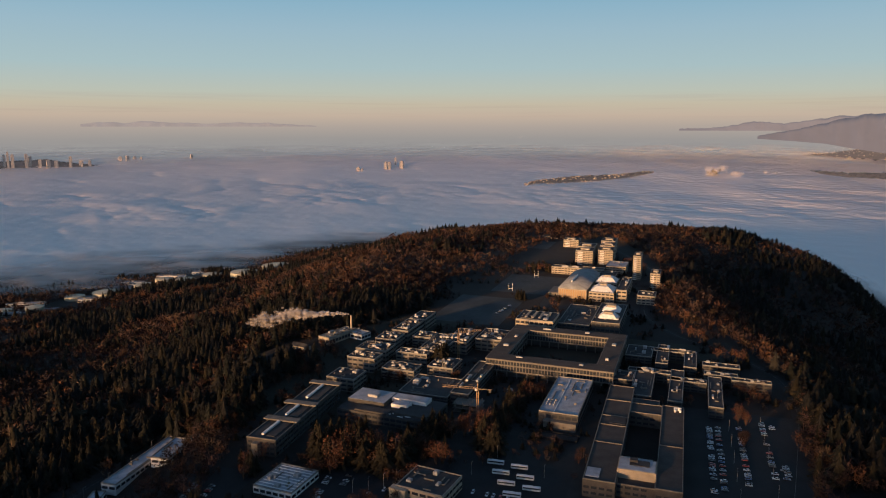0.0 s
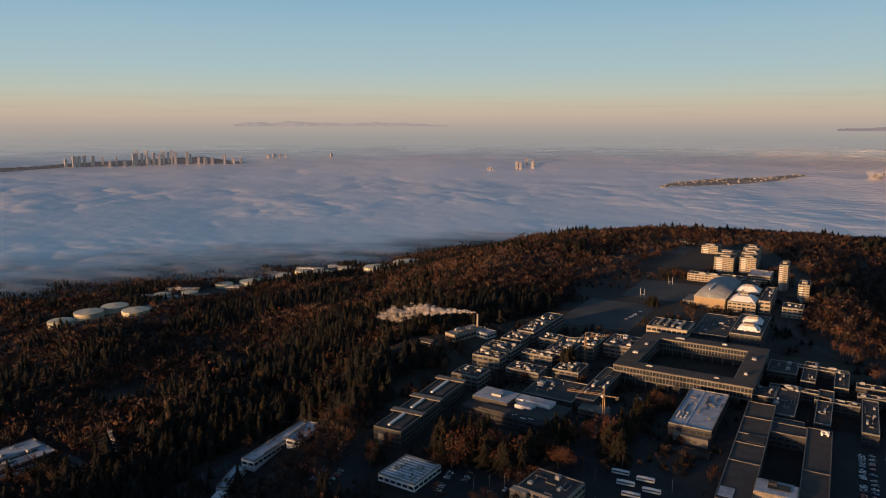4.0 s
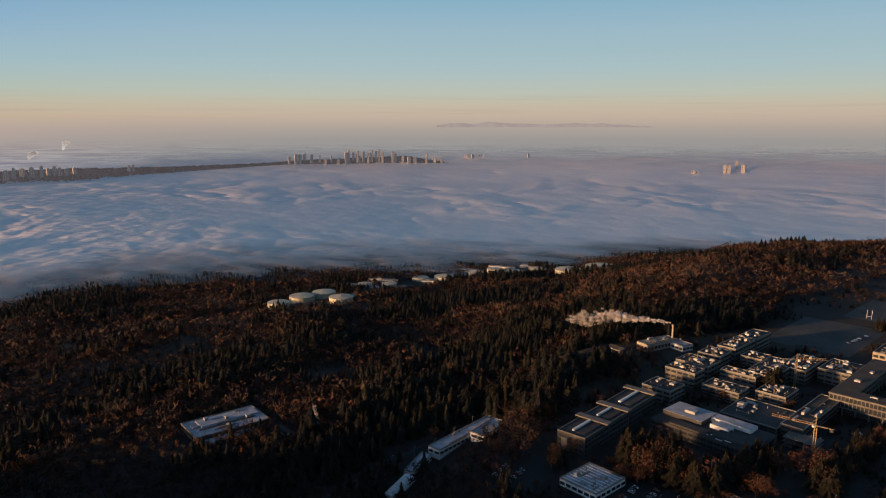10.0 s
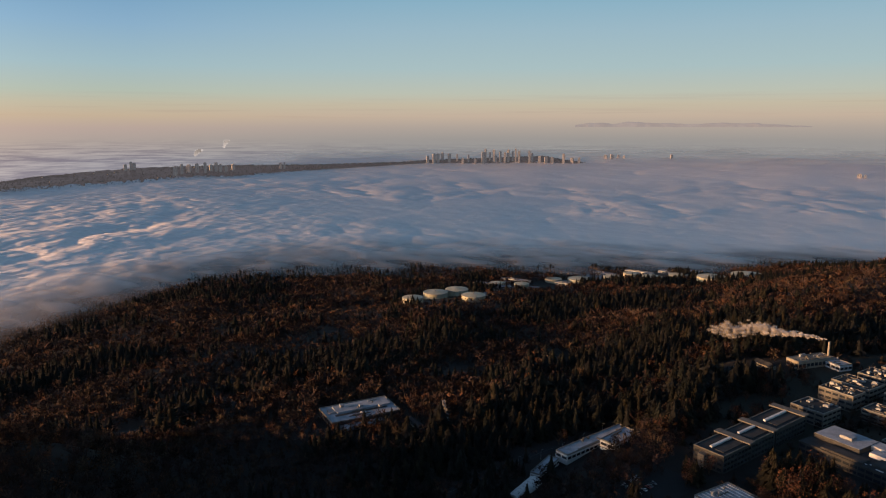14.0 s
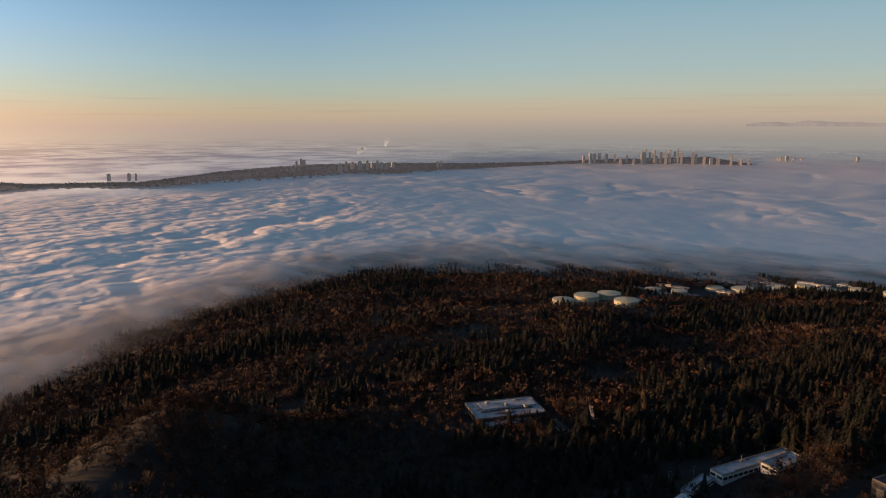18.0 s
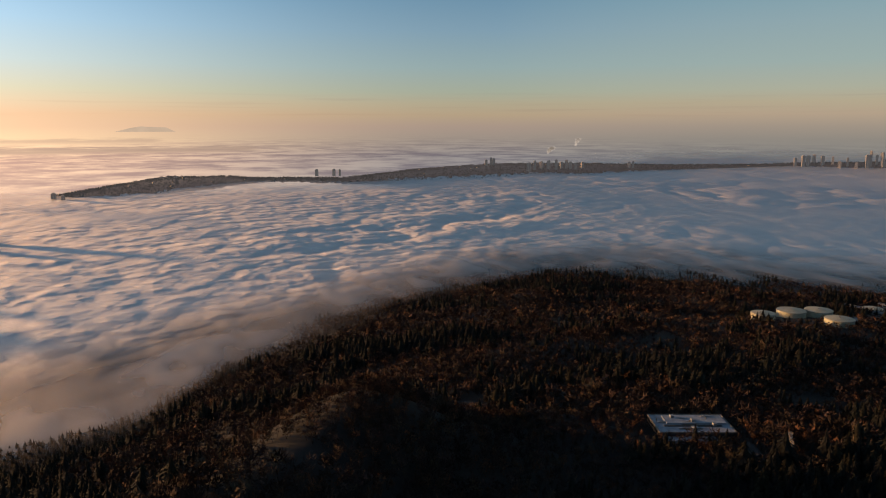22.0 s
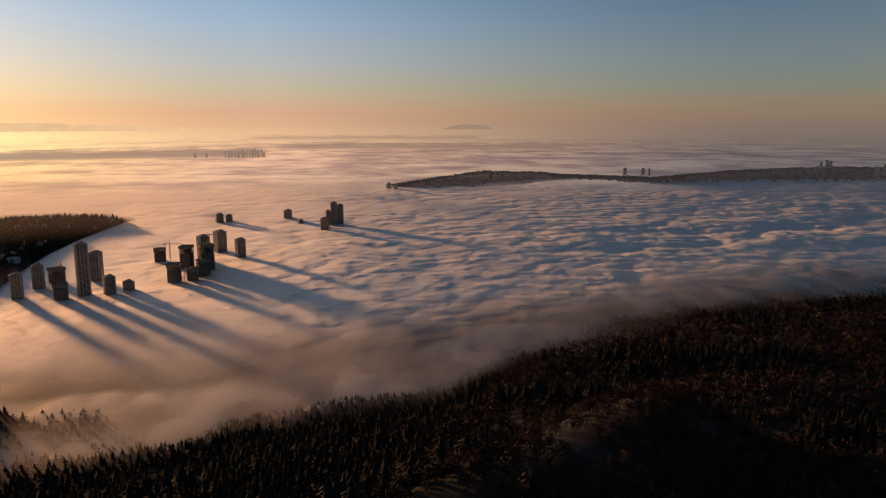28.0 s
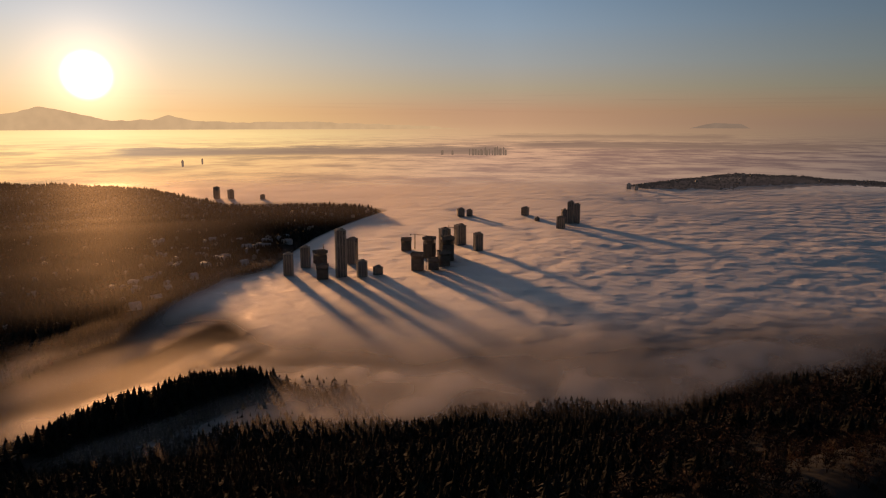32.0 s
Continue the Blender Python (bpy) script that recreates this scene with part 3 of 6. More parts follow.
def broadleaf_shape(rnd, n, bare=False):
    """A round-headed tree one metre high: many small leafy sprays round a trunk with a few limbs."""
    v, f = [], []
    lobes = [(rnd.uniform(-0.17, 0.17), rnd.uniform(-0.17, 0.17), rnd.uniform(0.42, 0.78), rnd.uniform(0.14, 0.24)) for _ in range(6)]
    for k in range(n):
        cx, cy, cz, cr = lobes[k % 6]
        p = Vector((rnd.gauss(0, 1), rnd.gauss(0, 1), rnd.gauss(0, 1))).normalized() * cr * rnd.uniform(0.45, 1.15)
        c = Vector((cx, cy, cz)) + p
        s = rnd.uniform(0.045, 0.085) * (60.0 / n) ** 0.5
        if bare:
            d = (p.normalized() + Vector((0, 0, 0.9))).normalized()
            side = d.orthogonal().normalized() * s * 0.30
            pts = [c - d * s * 1.7 - side, c - d * s * 1.7 + side, c + d * s * 1.7]
        else:
            pts = [c + Vector((rnd.uniform(-1, 1), rnd.uniform(-1, 1), rnd.uniform(-1, 1))).normalized() * s * 1.25 for _ in range(3)]
        b = len(v)
        v += [tuple(q) for q in pts]
        f.append((b, b + 1, b + 2))
    for an, h in ((0, 0.55), (2.1, 0.6), (4.2, 0.5)):
        b = len(v)
        v += [(0.015 * math.cos(an), 0.015 * math.sin(an), 0), (-0.015 * math.cos(an), -0.015 * math.sin(an), 0), (0.12 * math.cos(an), 0.12 * math.sin(an), h)]
        f.append((b, b + 1, b + 2))
    return np.array(v), np.array(f)


def plant(name, spots, shapes, mat, label, seed, tints):
    """Joins many trees into one mesh. spots: rows of x, y, z, height, spread."""
    rg = np.random.default_rng(seed)
    vs, fs_, ts, base = [], [], [], 0
    pick = rg.integers(0, len(shapes), len(spots))
    for k, (sv, sf) in enumerate(shapes):
        P = spots[pick == k]
        if not len(P):
            continue
        a = rg.uniform(0, 6.283, len(P))
        c, s = np.cos(a)[:, None], np.sin(a)[:, None]
        w = (P[:, 3] * P[:, 4])[:, None]
        X = (sv[None, :, 0] * c - sv[None, :, 1] * s) * w + P[:, 0:1]
        Y = (sv[None, :, 0] * s + sv[None, :, 1] * c) * w + P[:, 1:2]
        Z = sv[None, :, 2] * P[:, 3:4] + P[:, 2:3]
        vs.append(np.stack([X, Y, Z], -1).reshape(-1, 3))
        off = base + np.arange(len(P))[:, None, None] * len(sv)
        fs_.append((sf[None] + off).reshape(-1, 3))
        tone = tints[rg.integers(0, len(tints), len(P))] * rg.uniform(0.7, 1.25, (len(P), 1))
        ts.append(np.repeat(np.concatenate([tone, np.ones((len(P), 1))], 1), len(sv), 0))
        base += len(P) * len(sv)
    vs = np.concatenate(vs)
    me = mesh_of(name, far_array(vs[:, 0], vs[:, 1], vs[:, 2]), np.concatenate(fs_), mat)
    me.attributes.new("tint", "FLOAT_COLOR", "POINT").data.foreach_set("color", np.concatenate(ts).astype(np.float32).ravel())
    return tagged(new(name, me), label, "forest", kind="stuff")


NEEDLE_TINTS = np.array([(1, 1, 1), (0.8, 0.9, 0.8), (1.3, 1.15, 0.8), (0.7, 0.75, 0.8)])
LEAF_TINTS = np.array([(1, 1, 1), (0.75, 0.7, 0.75), (1.35, 1.0, 0.7), (0.55, 0.5, 0.5), (1.1, 1.15, 0.9), (0.5, 0.45, 0.42)])

# the open ground of the campus, where trees stand one by one
CAMPUS = [(-60, -60), (-60, 330), (-150, 400), (-165, 545), (-126, 667), (-135, 771), (-85, 829), (-18, 910), (5, 1065), (96, 1190),
          (190, 1400), (270, 1480), (370, 1480), (376, 1199), (272, 867), (325, 771), (328, 628), (282, 508), (242, 423), (150, 200), (60, -60)]
# clearings in the wood: centre, size, turn
CLEARINGS = [(-433, 437, 52, 82, -25), (-228, 480, 44, 108, -12), (-233, 397, 18, 44, 1), (-375, 445, 40, 22, -25), (-268, 440, 14, 150, -8),
             (-215, 555, 60, 14, 40), (-150, 620, 30, 70, -30), (-119, 769, 40, 70, -40), (-180, 640, 26, 20, 0), (-172, 716, 80, 56, 45), (-560, 330, 40, 14, 30), (-610, 280, 60, 16, 10),
             (205, 1490, 60, 60, -20), (90, 1290, 60, 70, -20), (-880, 1150, 110, 210, -8), (-835, 1560, 80, 560, -8), (-600, 2040, 130, 330, 25), (-700, 1850, 120, 300, 25)]


def inside(px, py, poly):
    hit = np.zeros(px.shape, bool)
    for (x0, y0), (x1, y1) in zip(poly, poly[1:] + poly[:1]):
        cross = (y0 > py) != (y1 > py)
        with np.errstate(divide="ignore", invalid="ignore"):
            hit ^= cross & (px < (x1 - x0) * (py - y0) / (y1 - y0) + x0)
    return hit


def cleared(px, py):
    out = inside(px, py, CAMPUS)
    for cx, cy, w, d, turn in CLEARINGS:
        c, s = math.cos(radians(turn)), math.sin(radians(turn))
        u, v = (px - cx) * c + (py - cy) * s, -(px - cx) * s + (py - cy) * c
        out |= (np.abs(u) < w / 2) & (np.abs(v) < d / 2)
    return out


def wood(r0, r1, step, az0, az1, seed):
    """Spots for trees on a shaken grid over a ring sector."""
    rg = np.random.default_rng(seed)
    n = int(r1 / step)
    i, j = np.meshgrid(np.arange(-n, n + 1), np.arange(-n, n + 1))
    x, y = (i + rg.uniform(-0.5, 0.5, i.shape)).ravel() * step, (j + rg.uniform(-0.5, 0.5, i.shape)).ravel() * step
    r, az = np.hypot(x, y), np.degrees(np.arctan2(-x, y))
    z = ground_z(x, y)
    keep = (r >= r0) & (r < r1) & (az > az0) & (az < az1) & (z > FOG - 16) & ~cleared(x, y)
    keep &= value_noise(x / 38, y / 38, 77) > 0.14
    x, y, z, az, r = x[keep], y[keep], z[keep], az[keep], r[keep]
    # more firs on the steep sides and at the rims, more broadleaf trees on the top
    leafy = value_noise(x / 150, y / 150, 55) * 0.75 + value_noise(x / 45, y / 45, 56) * 0.45
    leafy = leafy + 0.12 * smooth(30, -5, az) * smooth(700, 1100, r) - 0.2 * smooth(-21, -26, az) + 0.24 * np.exp(-((az + 18.5) / 3.5) ** 2) * smooth(500, 700, r) - 0.3 * smooth(80, 100, az) + 0.17 * smooth(25, 40, az) * smooth(95, 78, az)
    broad = leafy + rg.uniform(-0.2, 0.2, len(x)) > 0.51
    tall = 13 + 12 * value_noise(x / 90, y / 90, 57)
    tall = tall * (1 + 0.35 * smooth(112, 122, az) * smooth(840, 900, r) * smooth(1500, 1300, r))
    h = np.where(broad, tall * 0.72, tall * 1.05) * rg.uniform(0.65, 1.3, len(x))
    P = np.stack([x, y, z - 0.4, h, rg.uniform(0.8, 1.3, len(x))], -1)
    return P[~broad], P[broad]


rnd = random.Random(4)
# the ring behind the eye is unseen; its dense part helps shade the campus
for tag_, r0, r1, step, az0, az1, whorls, arms, leaves, spread in (
        ("near", 370, 620, 7.0, -45, 150, 9, 8, 95, 1.0), ("near", 200, 370, 7.3, -45, 150, 8, 6, 60, 1.1), ("middle", 620, 1150, 8.2, -45, 150, 6, 6, 30, 1.15),
        ("distant", 1150, 3000, 11.3, -40, 150, 4, 4, 12, 1.4), ("plateau", 3000, 5900, 23, 108, 147, 3, 4, 12, 1.7), ("behind", 150, 520, 9, 150, 181, 5, 5, 24, 1.3), ("behind", 520, 1200, 17, 150, 181, 5, 5, 24, 1.6), ("behind", 150, 1200, 17, -181, -60, 5, 5, 24, 1.6)):
    firs, broads = wood(r0, r1, step, az0, az1, len(tag_) + int(az0) + 300)
    firs[:, 4] *= spread
    broads[:, 4] *= spread
    plant("conifer_forest", firs, [conifer_shape(rnd, whorls, arms, 5) for _ in range(6)], M_NEEDLE, "dark conifer forest covering the slope", 11, NEEDLE_TINTS)
    plant("autumn_forest", broads, [broadleaf_shape(rnd, leaves, k % 3 != 0) for k in range(6)], M_LEAF, "rust-brown autumn broadleaf forest among the firs", 12, LEAF_TINTS)


# ---------------------------------------------------------------- buildings
FOOTPRINTS = []


def roof_clutter(ob, w, d, h, rg, much=1.0):
    """Ducts, pipes, vents and hatches on a flat roof."""
    items = []
    for k in range(int(w * d / 55 * much) + 3):
        x, y = rg.uniform(-0.44, 0.44) * w, rg.uniform(-0.44, 0.44) * d
        kind = rg.random()
        if kind < 0.3:
            items.append((x * 0.7, y, h, rg.uniform(3, w * 0.35), rg.uniform(0.4, 0.8), rg.uniform(0.5, 1.0)))
        elif kind < 0.55:
            items.append((x, y * 0.7, h, rg.uniform(0.4, 0.8), rg.uniform(3, d * 0.35), rg.uniform(0.5, 1.0)))
        elif kind < 0.85:
            items.append((x, y, h, rg.uniform(0.6, 2.0), rg.uniform(0.6, 2.0), rg.uniform(0.6, 1.6)))
        else:
            items.append((x, y, h, 0.7, 0.7, rg.uniform(1.8, 3.4)))
    part("roof_clutter", boxes("roof_clutter", items, M_CONCRETE), ob, None, "pale ducts, pipes and vents")["kind"] = "stuff"


def building(name, label, cx, cy, w, d, h, turn=-20, floors=3, wall=None, roof=None, bay=5.0, units=4, category="building", z=0.0, group="", band=0.42, seed=0):
    """A flat-roofed block: wall, roof with a parapet, windows floor by floor, plant on the roof."""
    wall, roof = wall or M_CONCRETE, roof or M_ROOF_GREY
    FOOTPRINTS.append((cx, cy, w, d, turn))
    ob = thing(name, pose(cx, cy, z, 0, 0, turn), label, category, group)
    part("wall", boxes("wall", [(0, 0, -3, w, d, h + 3)], wall, 0.15), ob)
    part("roof", boxes("roof", [(0, 0, h, w - 1.2, d - 1.2, 0.25)], roof), ob)
    rim = boxes("parapet", [(0, d / 2 - 0.3, h, w, 0.6, 0.9), (0, -d / 2 + 0.3, h, w, 0.6, 0.9), (w / 2 - 0.3, 0, h, 0.6, d - 1.2, 0.9), (-w / 2 + 0.3, 0, h, 0.6, d - 1.2, 0.9)], M_COPING)
    part("parapet", rim, ob)
    fh = h / floors
    rg = random.Random(int(cx * 7 + cy * 3) + seed)
    for side in range(4):
        face = (pose(0, 0, 0, 0, 0, turn) @ Vector(((0, -1, 0), (1, 0, 0), (0, 1, 0), (-1, 0, 0))[side]))
        length, depth = (w, d) if side % 2 == 0 else (d, w)
        seen = face.dot(Vector((-cx, -cy, 0))) > 0
        n = max(1, int(length / (bay if seen else 20)))
        step = length / n
        me = shared(("window", round(step, 1), round(fh, 1), band), lambda: boxes("window", [(0, 0, 0, step * 0.78, 0.12, fh * band)], M_GLASS))
        for k in range(floors):
            for i in range(n):
                m = pose(0, 0, 0, 0, 0, 90 * side) @ pose(-length / 2 + (i + 0.5) * step, -depth / 2 - 0.02, k * fh + fh * 0.28)
                part("window", me, ob, m)
    if w * d > 240:
        roof_clutter(ob, w, d, h + 0.25, rg, 1.5 if units > 5 else 0.25)
    for k in range(units):
        uw, ud, uh = rg.uniform(1.5, max(2, w * 0.16)), rg.uniform(1.5, max(2, d * 0.16)), rg.uniform(0.9, 2.4)
        part("roof_unit", boxes("roof_unit", [(0, 0, 0, uw, ud, uh), (0, 0, uh, uw * 0.6, ud * 0.6, 0.35)], M_METAL, 0.08), ob,
             pose(rg.uniform(-0.38, 0.38) * w, rg.uniform(-0.4, 0.4) * d, h + 0.25), "grey metal rooftop unit")
    return ob


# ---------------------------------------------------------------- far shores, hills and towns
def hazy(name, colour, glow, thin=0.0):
    """Land behind many kilometres of bright air, its haze put in as emission."""
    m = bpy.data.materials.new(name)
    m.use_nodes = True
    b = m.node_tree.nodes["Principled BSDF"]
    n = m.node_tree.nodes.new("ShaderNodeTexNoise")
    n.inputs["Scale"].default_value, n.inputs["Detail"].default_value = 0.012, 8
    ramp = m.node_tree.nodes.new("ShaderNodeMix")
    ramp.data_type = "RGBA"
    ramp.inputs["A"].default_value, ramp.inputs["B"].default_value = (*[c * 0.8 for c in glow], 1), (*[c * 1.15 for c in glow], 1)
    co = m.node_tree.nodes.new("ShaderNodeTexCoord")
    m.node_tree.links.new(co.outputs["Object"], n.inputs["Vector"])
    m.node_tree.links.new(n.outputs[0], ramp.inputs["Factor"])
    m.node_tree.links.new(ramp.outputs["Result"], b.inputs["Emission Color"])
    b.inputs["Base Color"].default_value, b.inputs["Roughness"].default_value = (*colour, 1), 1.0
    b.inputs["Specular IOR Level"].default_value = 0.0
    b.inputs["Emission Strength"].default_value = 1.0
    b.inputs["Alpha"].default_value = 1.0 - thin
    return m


def ridge_line(name, label, az, low, high, dist, mat, rough=0.06, seed=1):
    """A long low range with a crest and two slopes, given by headings and the heights of foot and crest in degrees."""
    a = np.arange(min(az), max(az) + 0.01, 0.12)
    order = np.argsort(az)
    lo, hi = (np.interp(a, np.array(az)[order], np.array(v)[order]) for v in (low, high))
    hi = hi + (value_noise(a * 1.3, a * 0, seed) - 0.5) * rough * 2 + (value_noise(a * 5, a * 0, seed + 1) - 0.5) * rough
    hi = np.maximum(hi, lo + 0.01)
    rows = []
    for k, (f, away) in enumerate(((0.0, 0), (0.45, 14), (0.8, 24), (1.0, 34), (0.5, 52), (0.0, 70))):
        d = dist + away
        jit = (value_noise(a * 3, a * 0 + k * 7.7, seed + 2) - 0.5) * 14 if 0 < k < 5 else 0
        el = lo + (hi - lo) * f
        rows.append(np.stack([-np.sin(np.radians(a)) * (d + jit), np.cos(np.radians(a)) * (d + jit), EYE + d * np.tan(np.radians(el))], -1))
    me = mesh_of(name, np.stack(rows, 1).reshape(-1, 3), grid_faces(len(a), 6, False), mat)
    return tagged(new(name, me), label, "backdrop", kind="structure")


# each range glows in the colour that the lit air gives it
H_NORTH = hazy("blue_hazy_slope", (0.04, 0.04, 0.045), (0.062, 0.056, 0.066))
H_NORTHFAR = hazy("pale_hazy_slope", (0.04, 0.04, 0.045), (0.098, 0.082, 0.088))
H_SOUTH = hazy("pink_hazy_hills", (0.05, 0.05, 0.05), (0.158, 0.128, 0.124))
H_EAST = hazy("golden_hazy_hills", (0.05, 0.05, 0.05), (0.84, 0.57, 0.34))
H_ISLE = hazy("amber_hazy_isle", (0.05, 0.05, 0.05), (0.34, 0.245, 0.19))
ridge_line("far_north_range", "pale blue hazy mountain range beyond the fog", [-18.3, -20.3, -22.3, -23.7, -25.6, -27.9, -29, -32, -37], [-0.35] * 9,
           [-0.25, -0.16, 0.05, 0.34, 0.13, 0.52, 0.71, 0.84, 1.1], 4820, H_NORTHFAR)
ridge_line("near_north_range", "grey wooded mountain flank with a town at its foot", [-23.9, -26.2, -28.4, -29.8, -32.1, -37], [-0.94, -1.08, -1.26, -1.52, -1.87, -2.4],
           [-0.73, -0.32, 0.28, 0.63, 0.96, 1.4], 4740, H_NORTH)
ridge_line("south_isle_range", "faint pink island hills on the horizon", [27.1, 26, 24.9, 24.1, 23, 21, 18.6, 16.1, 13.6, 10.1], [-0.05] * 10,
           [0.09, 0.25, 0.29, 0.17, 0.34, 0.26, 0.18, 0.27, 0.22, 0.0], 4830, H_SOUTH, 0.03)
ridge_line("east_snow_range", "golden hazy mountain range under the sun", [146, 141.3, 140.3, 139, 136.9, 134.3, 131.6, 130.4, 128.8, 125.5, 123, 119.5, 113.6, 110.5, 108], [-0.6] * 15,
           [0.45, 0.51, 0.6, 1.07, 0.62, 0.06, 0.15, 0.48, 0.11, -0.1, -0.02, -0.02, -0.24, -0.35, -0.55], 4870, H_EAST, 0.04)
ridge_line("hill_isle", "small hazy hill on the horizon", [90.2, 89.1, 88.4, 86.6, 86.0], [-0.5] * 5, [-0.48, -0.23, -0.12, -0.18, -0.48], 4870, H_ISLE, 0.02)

# slopes and treetops glow faintly and are slightly clear, in place of haze
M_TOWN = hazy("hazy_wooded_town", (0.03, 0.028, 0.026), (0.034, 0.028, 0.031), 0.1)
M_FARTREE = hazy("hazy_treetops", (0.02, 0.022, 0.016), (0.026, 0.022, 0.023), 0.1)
M_HOUSE = material("pale_house_walls", (0.16, 0.14, 0.125), (0.34, 0.30, 0.27), 0.8, 30, island=0.5)


def town_ridge(name, label, az, low, high, trees, houses, seed):
    """A wooded, built-up rise in the fog: an uneven back of land with treetops and houses on it."""
    order = np.argsort(az)
    azs = np.array(az)[order]
    a = np.arange(azs[0], azs[-1] + 0.01, 0.1)
    lo, hi = (np.interp(a, azs, np.array(v)[order]) for v in (low, high))
    d0 = (EYE - FOG) / np.tan(np.radians(-lo)) * (1 + 0.04 * smooth(70, 78, a))
    deep = np.clip(2 * ((EYE - FOG - 24) / np.tan(np.radians(0.10 - hi)) / d0 - 1), 0.05, 1.2)
    crest = EYE + d0 * (1 + deep / 2) * np.tan(np.radians(hi - 0.10))

    def land(f):
        d = d0 * (1 + deep * f)
        up = np.minimum(f / 0.5, (1 - f) / 0.5) ** 0.7
        z = FOG - 14 + (crest - FOG + 14) * up
        return d, z
    rows = []
    for k, f in enumerate(np.linspace(0, 1, 11)):
        d, z = land(f)
        z = z + (value_noise(a * 4, a * 0 + k * 3.1, seed) - 0.5) * 14
        rows.append(far_array(-np.sin(np.radians(a)) * d, np.cos(np.radians(a)) * d, z))
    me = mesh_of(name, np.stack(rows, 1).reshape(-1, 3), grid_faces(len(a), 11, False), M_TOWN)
    tagged(new(name, me), label, "hill", kind="structure")
    rg = np.random.default_rng(seed)

    def spots(n, f0, f1):
        f, i = rg.uniform(f0, f1, n), rg.uniform(0, len(a) - 1, n)
        aa, dd, cc, pp = (np.interp(i, np.arange(len(a)), v) for v in (a, d0, crest, deep))
        d = dd * (1 + pp * f)
        up = np.minimum(f / 0.5, (1 - f) / 0.5) ** 0.7
        return -np.sin(np.radians(aa)) * d, np.cos(np.radians(aa)) * d, FOG - 14 + (cc - FOG + 14) * up
    x, y, z = spots(trees, 0.0, 0.8)
    P = np.stack([x, y, z - 3, rg.uniform(8, 18, trees), rg.uniform(1.5, 2.6, trees)], -1)
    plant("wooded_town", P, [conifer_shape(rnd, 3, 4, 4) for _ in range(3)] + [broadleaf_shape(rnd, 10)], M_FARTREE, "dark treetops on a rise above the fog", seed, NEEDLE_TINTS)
    if houses:
        x, y, z = spots(houses, 0.05, 0.7)
        hv, hf = [], []
        for k in range(houses):
            w, q, h, an = rg.uniform(8, 22), rg.uniform(8, 13), rg.uniform(4, 8), rg.uniform(0, 3)
            c, s = math.cos(an), math.sin(an)
            b = len(hv)
            for px, py, pz in ((-1, -1, 0), (1, -1, 0), (1, 1, 0), (-1, 1, 0), (-1, -1, 1), (1, -1, 1), (1, 1, 1), (-1, 1, 1)):
                hv.append((x[k] + (px * w * c - py * q * s) / 2, y[k] + (px * w * s + py * q * c) / 2, z[k] + 4 + pz * h))
            hf += [(b, b + 1, b + 5, b + 4), (b + 1, b + 2, b + 6, b + 5), (b + 2, b + 3, b + 7, b + 6), (b + 3, b, b + 4, b + 7), (b + 4, b + 5, b + 6, b + 7)]
        hv = np.array(hv)
        tagged(new("distant_houses", mesh_of("distant_houses", far_array(hv[:, 0], hv[:, 1], hv[:, 2]), hf, M_HOUSE)), "pale rows of houses on a far wooded rise", "houses", kind="stuff")


town_ridge("southern_ridge", "long dark built-up ridge above the fog", [25.8, 29.4, 34, 38.6, 41.3, 47.6, 54, 58, 61.9, 68, 73.3, 80.1, 82.3, 84.5, 86.7, 90.8, 93.2, 94.7],
           [-2.93, -2.95, -3.01, -2.96, -3.08, -3.47, -4.01, -4.07, -4.48, -4.56, -4.58, -4.46, -4.74, -5.01, -5.52, -5.51, -5.42, -5.31],
           [-2.84, -2.32, -2.47, -2.6, -2.77, -2.94, -3.06, -3.1, -3.29, -3.6, -4.08, -4.0, -3.84, -3.92, -4.0, -4.4, -4.7, -5.0], 7600, 80, 71)
town_ridge("western_hill", "wooded hilltop with houses standing out of the fog", [-6.7, -7.6, -9.9, -12.1, -14.3, -16, -16.7], [-4.82, -4.63, -4.55, -4.39, -4.08, -3.78, -3.64],
           [-4.6, -4.3, -3.98, -3.85, -3.68, -3.45, -3.46], 900, 120, 72)
town_ridge("north_shore", "dark wooded inlet shore", [-26.9, -28.2, -30, -33, -37], [-3.1, -3.39, -3.61, -3.74, -3.9], [-3.05, -3.1, -3.17, -3.12, -3.1], 500, 0, 73)
town_ridge("north_town", "hazy town along the foot of the mountains", [-27, -28.4, -29.8, -33, -37], [-2.01, -2.1, -2.31, -2.6, -2.8], [-1.92, -1.82, -1.72, -1.35, -1.3], 120, 160, 74)


# the far towers' haze and pale light are a faint glow of their surfaces
M_FARWALL = hazy("hazy_tower_wall", (0.22, 0.19, 0.175), (0.034, 0.031, 0.033))
M_FARGLASS = hazy("hazy_tower_glass", (0.04, 0.04, 0.045), (0.034, 0.032, 0.036))
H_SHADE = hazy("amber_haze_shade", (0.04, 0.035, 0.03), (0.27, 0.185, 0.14))


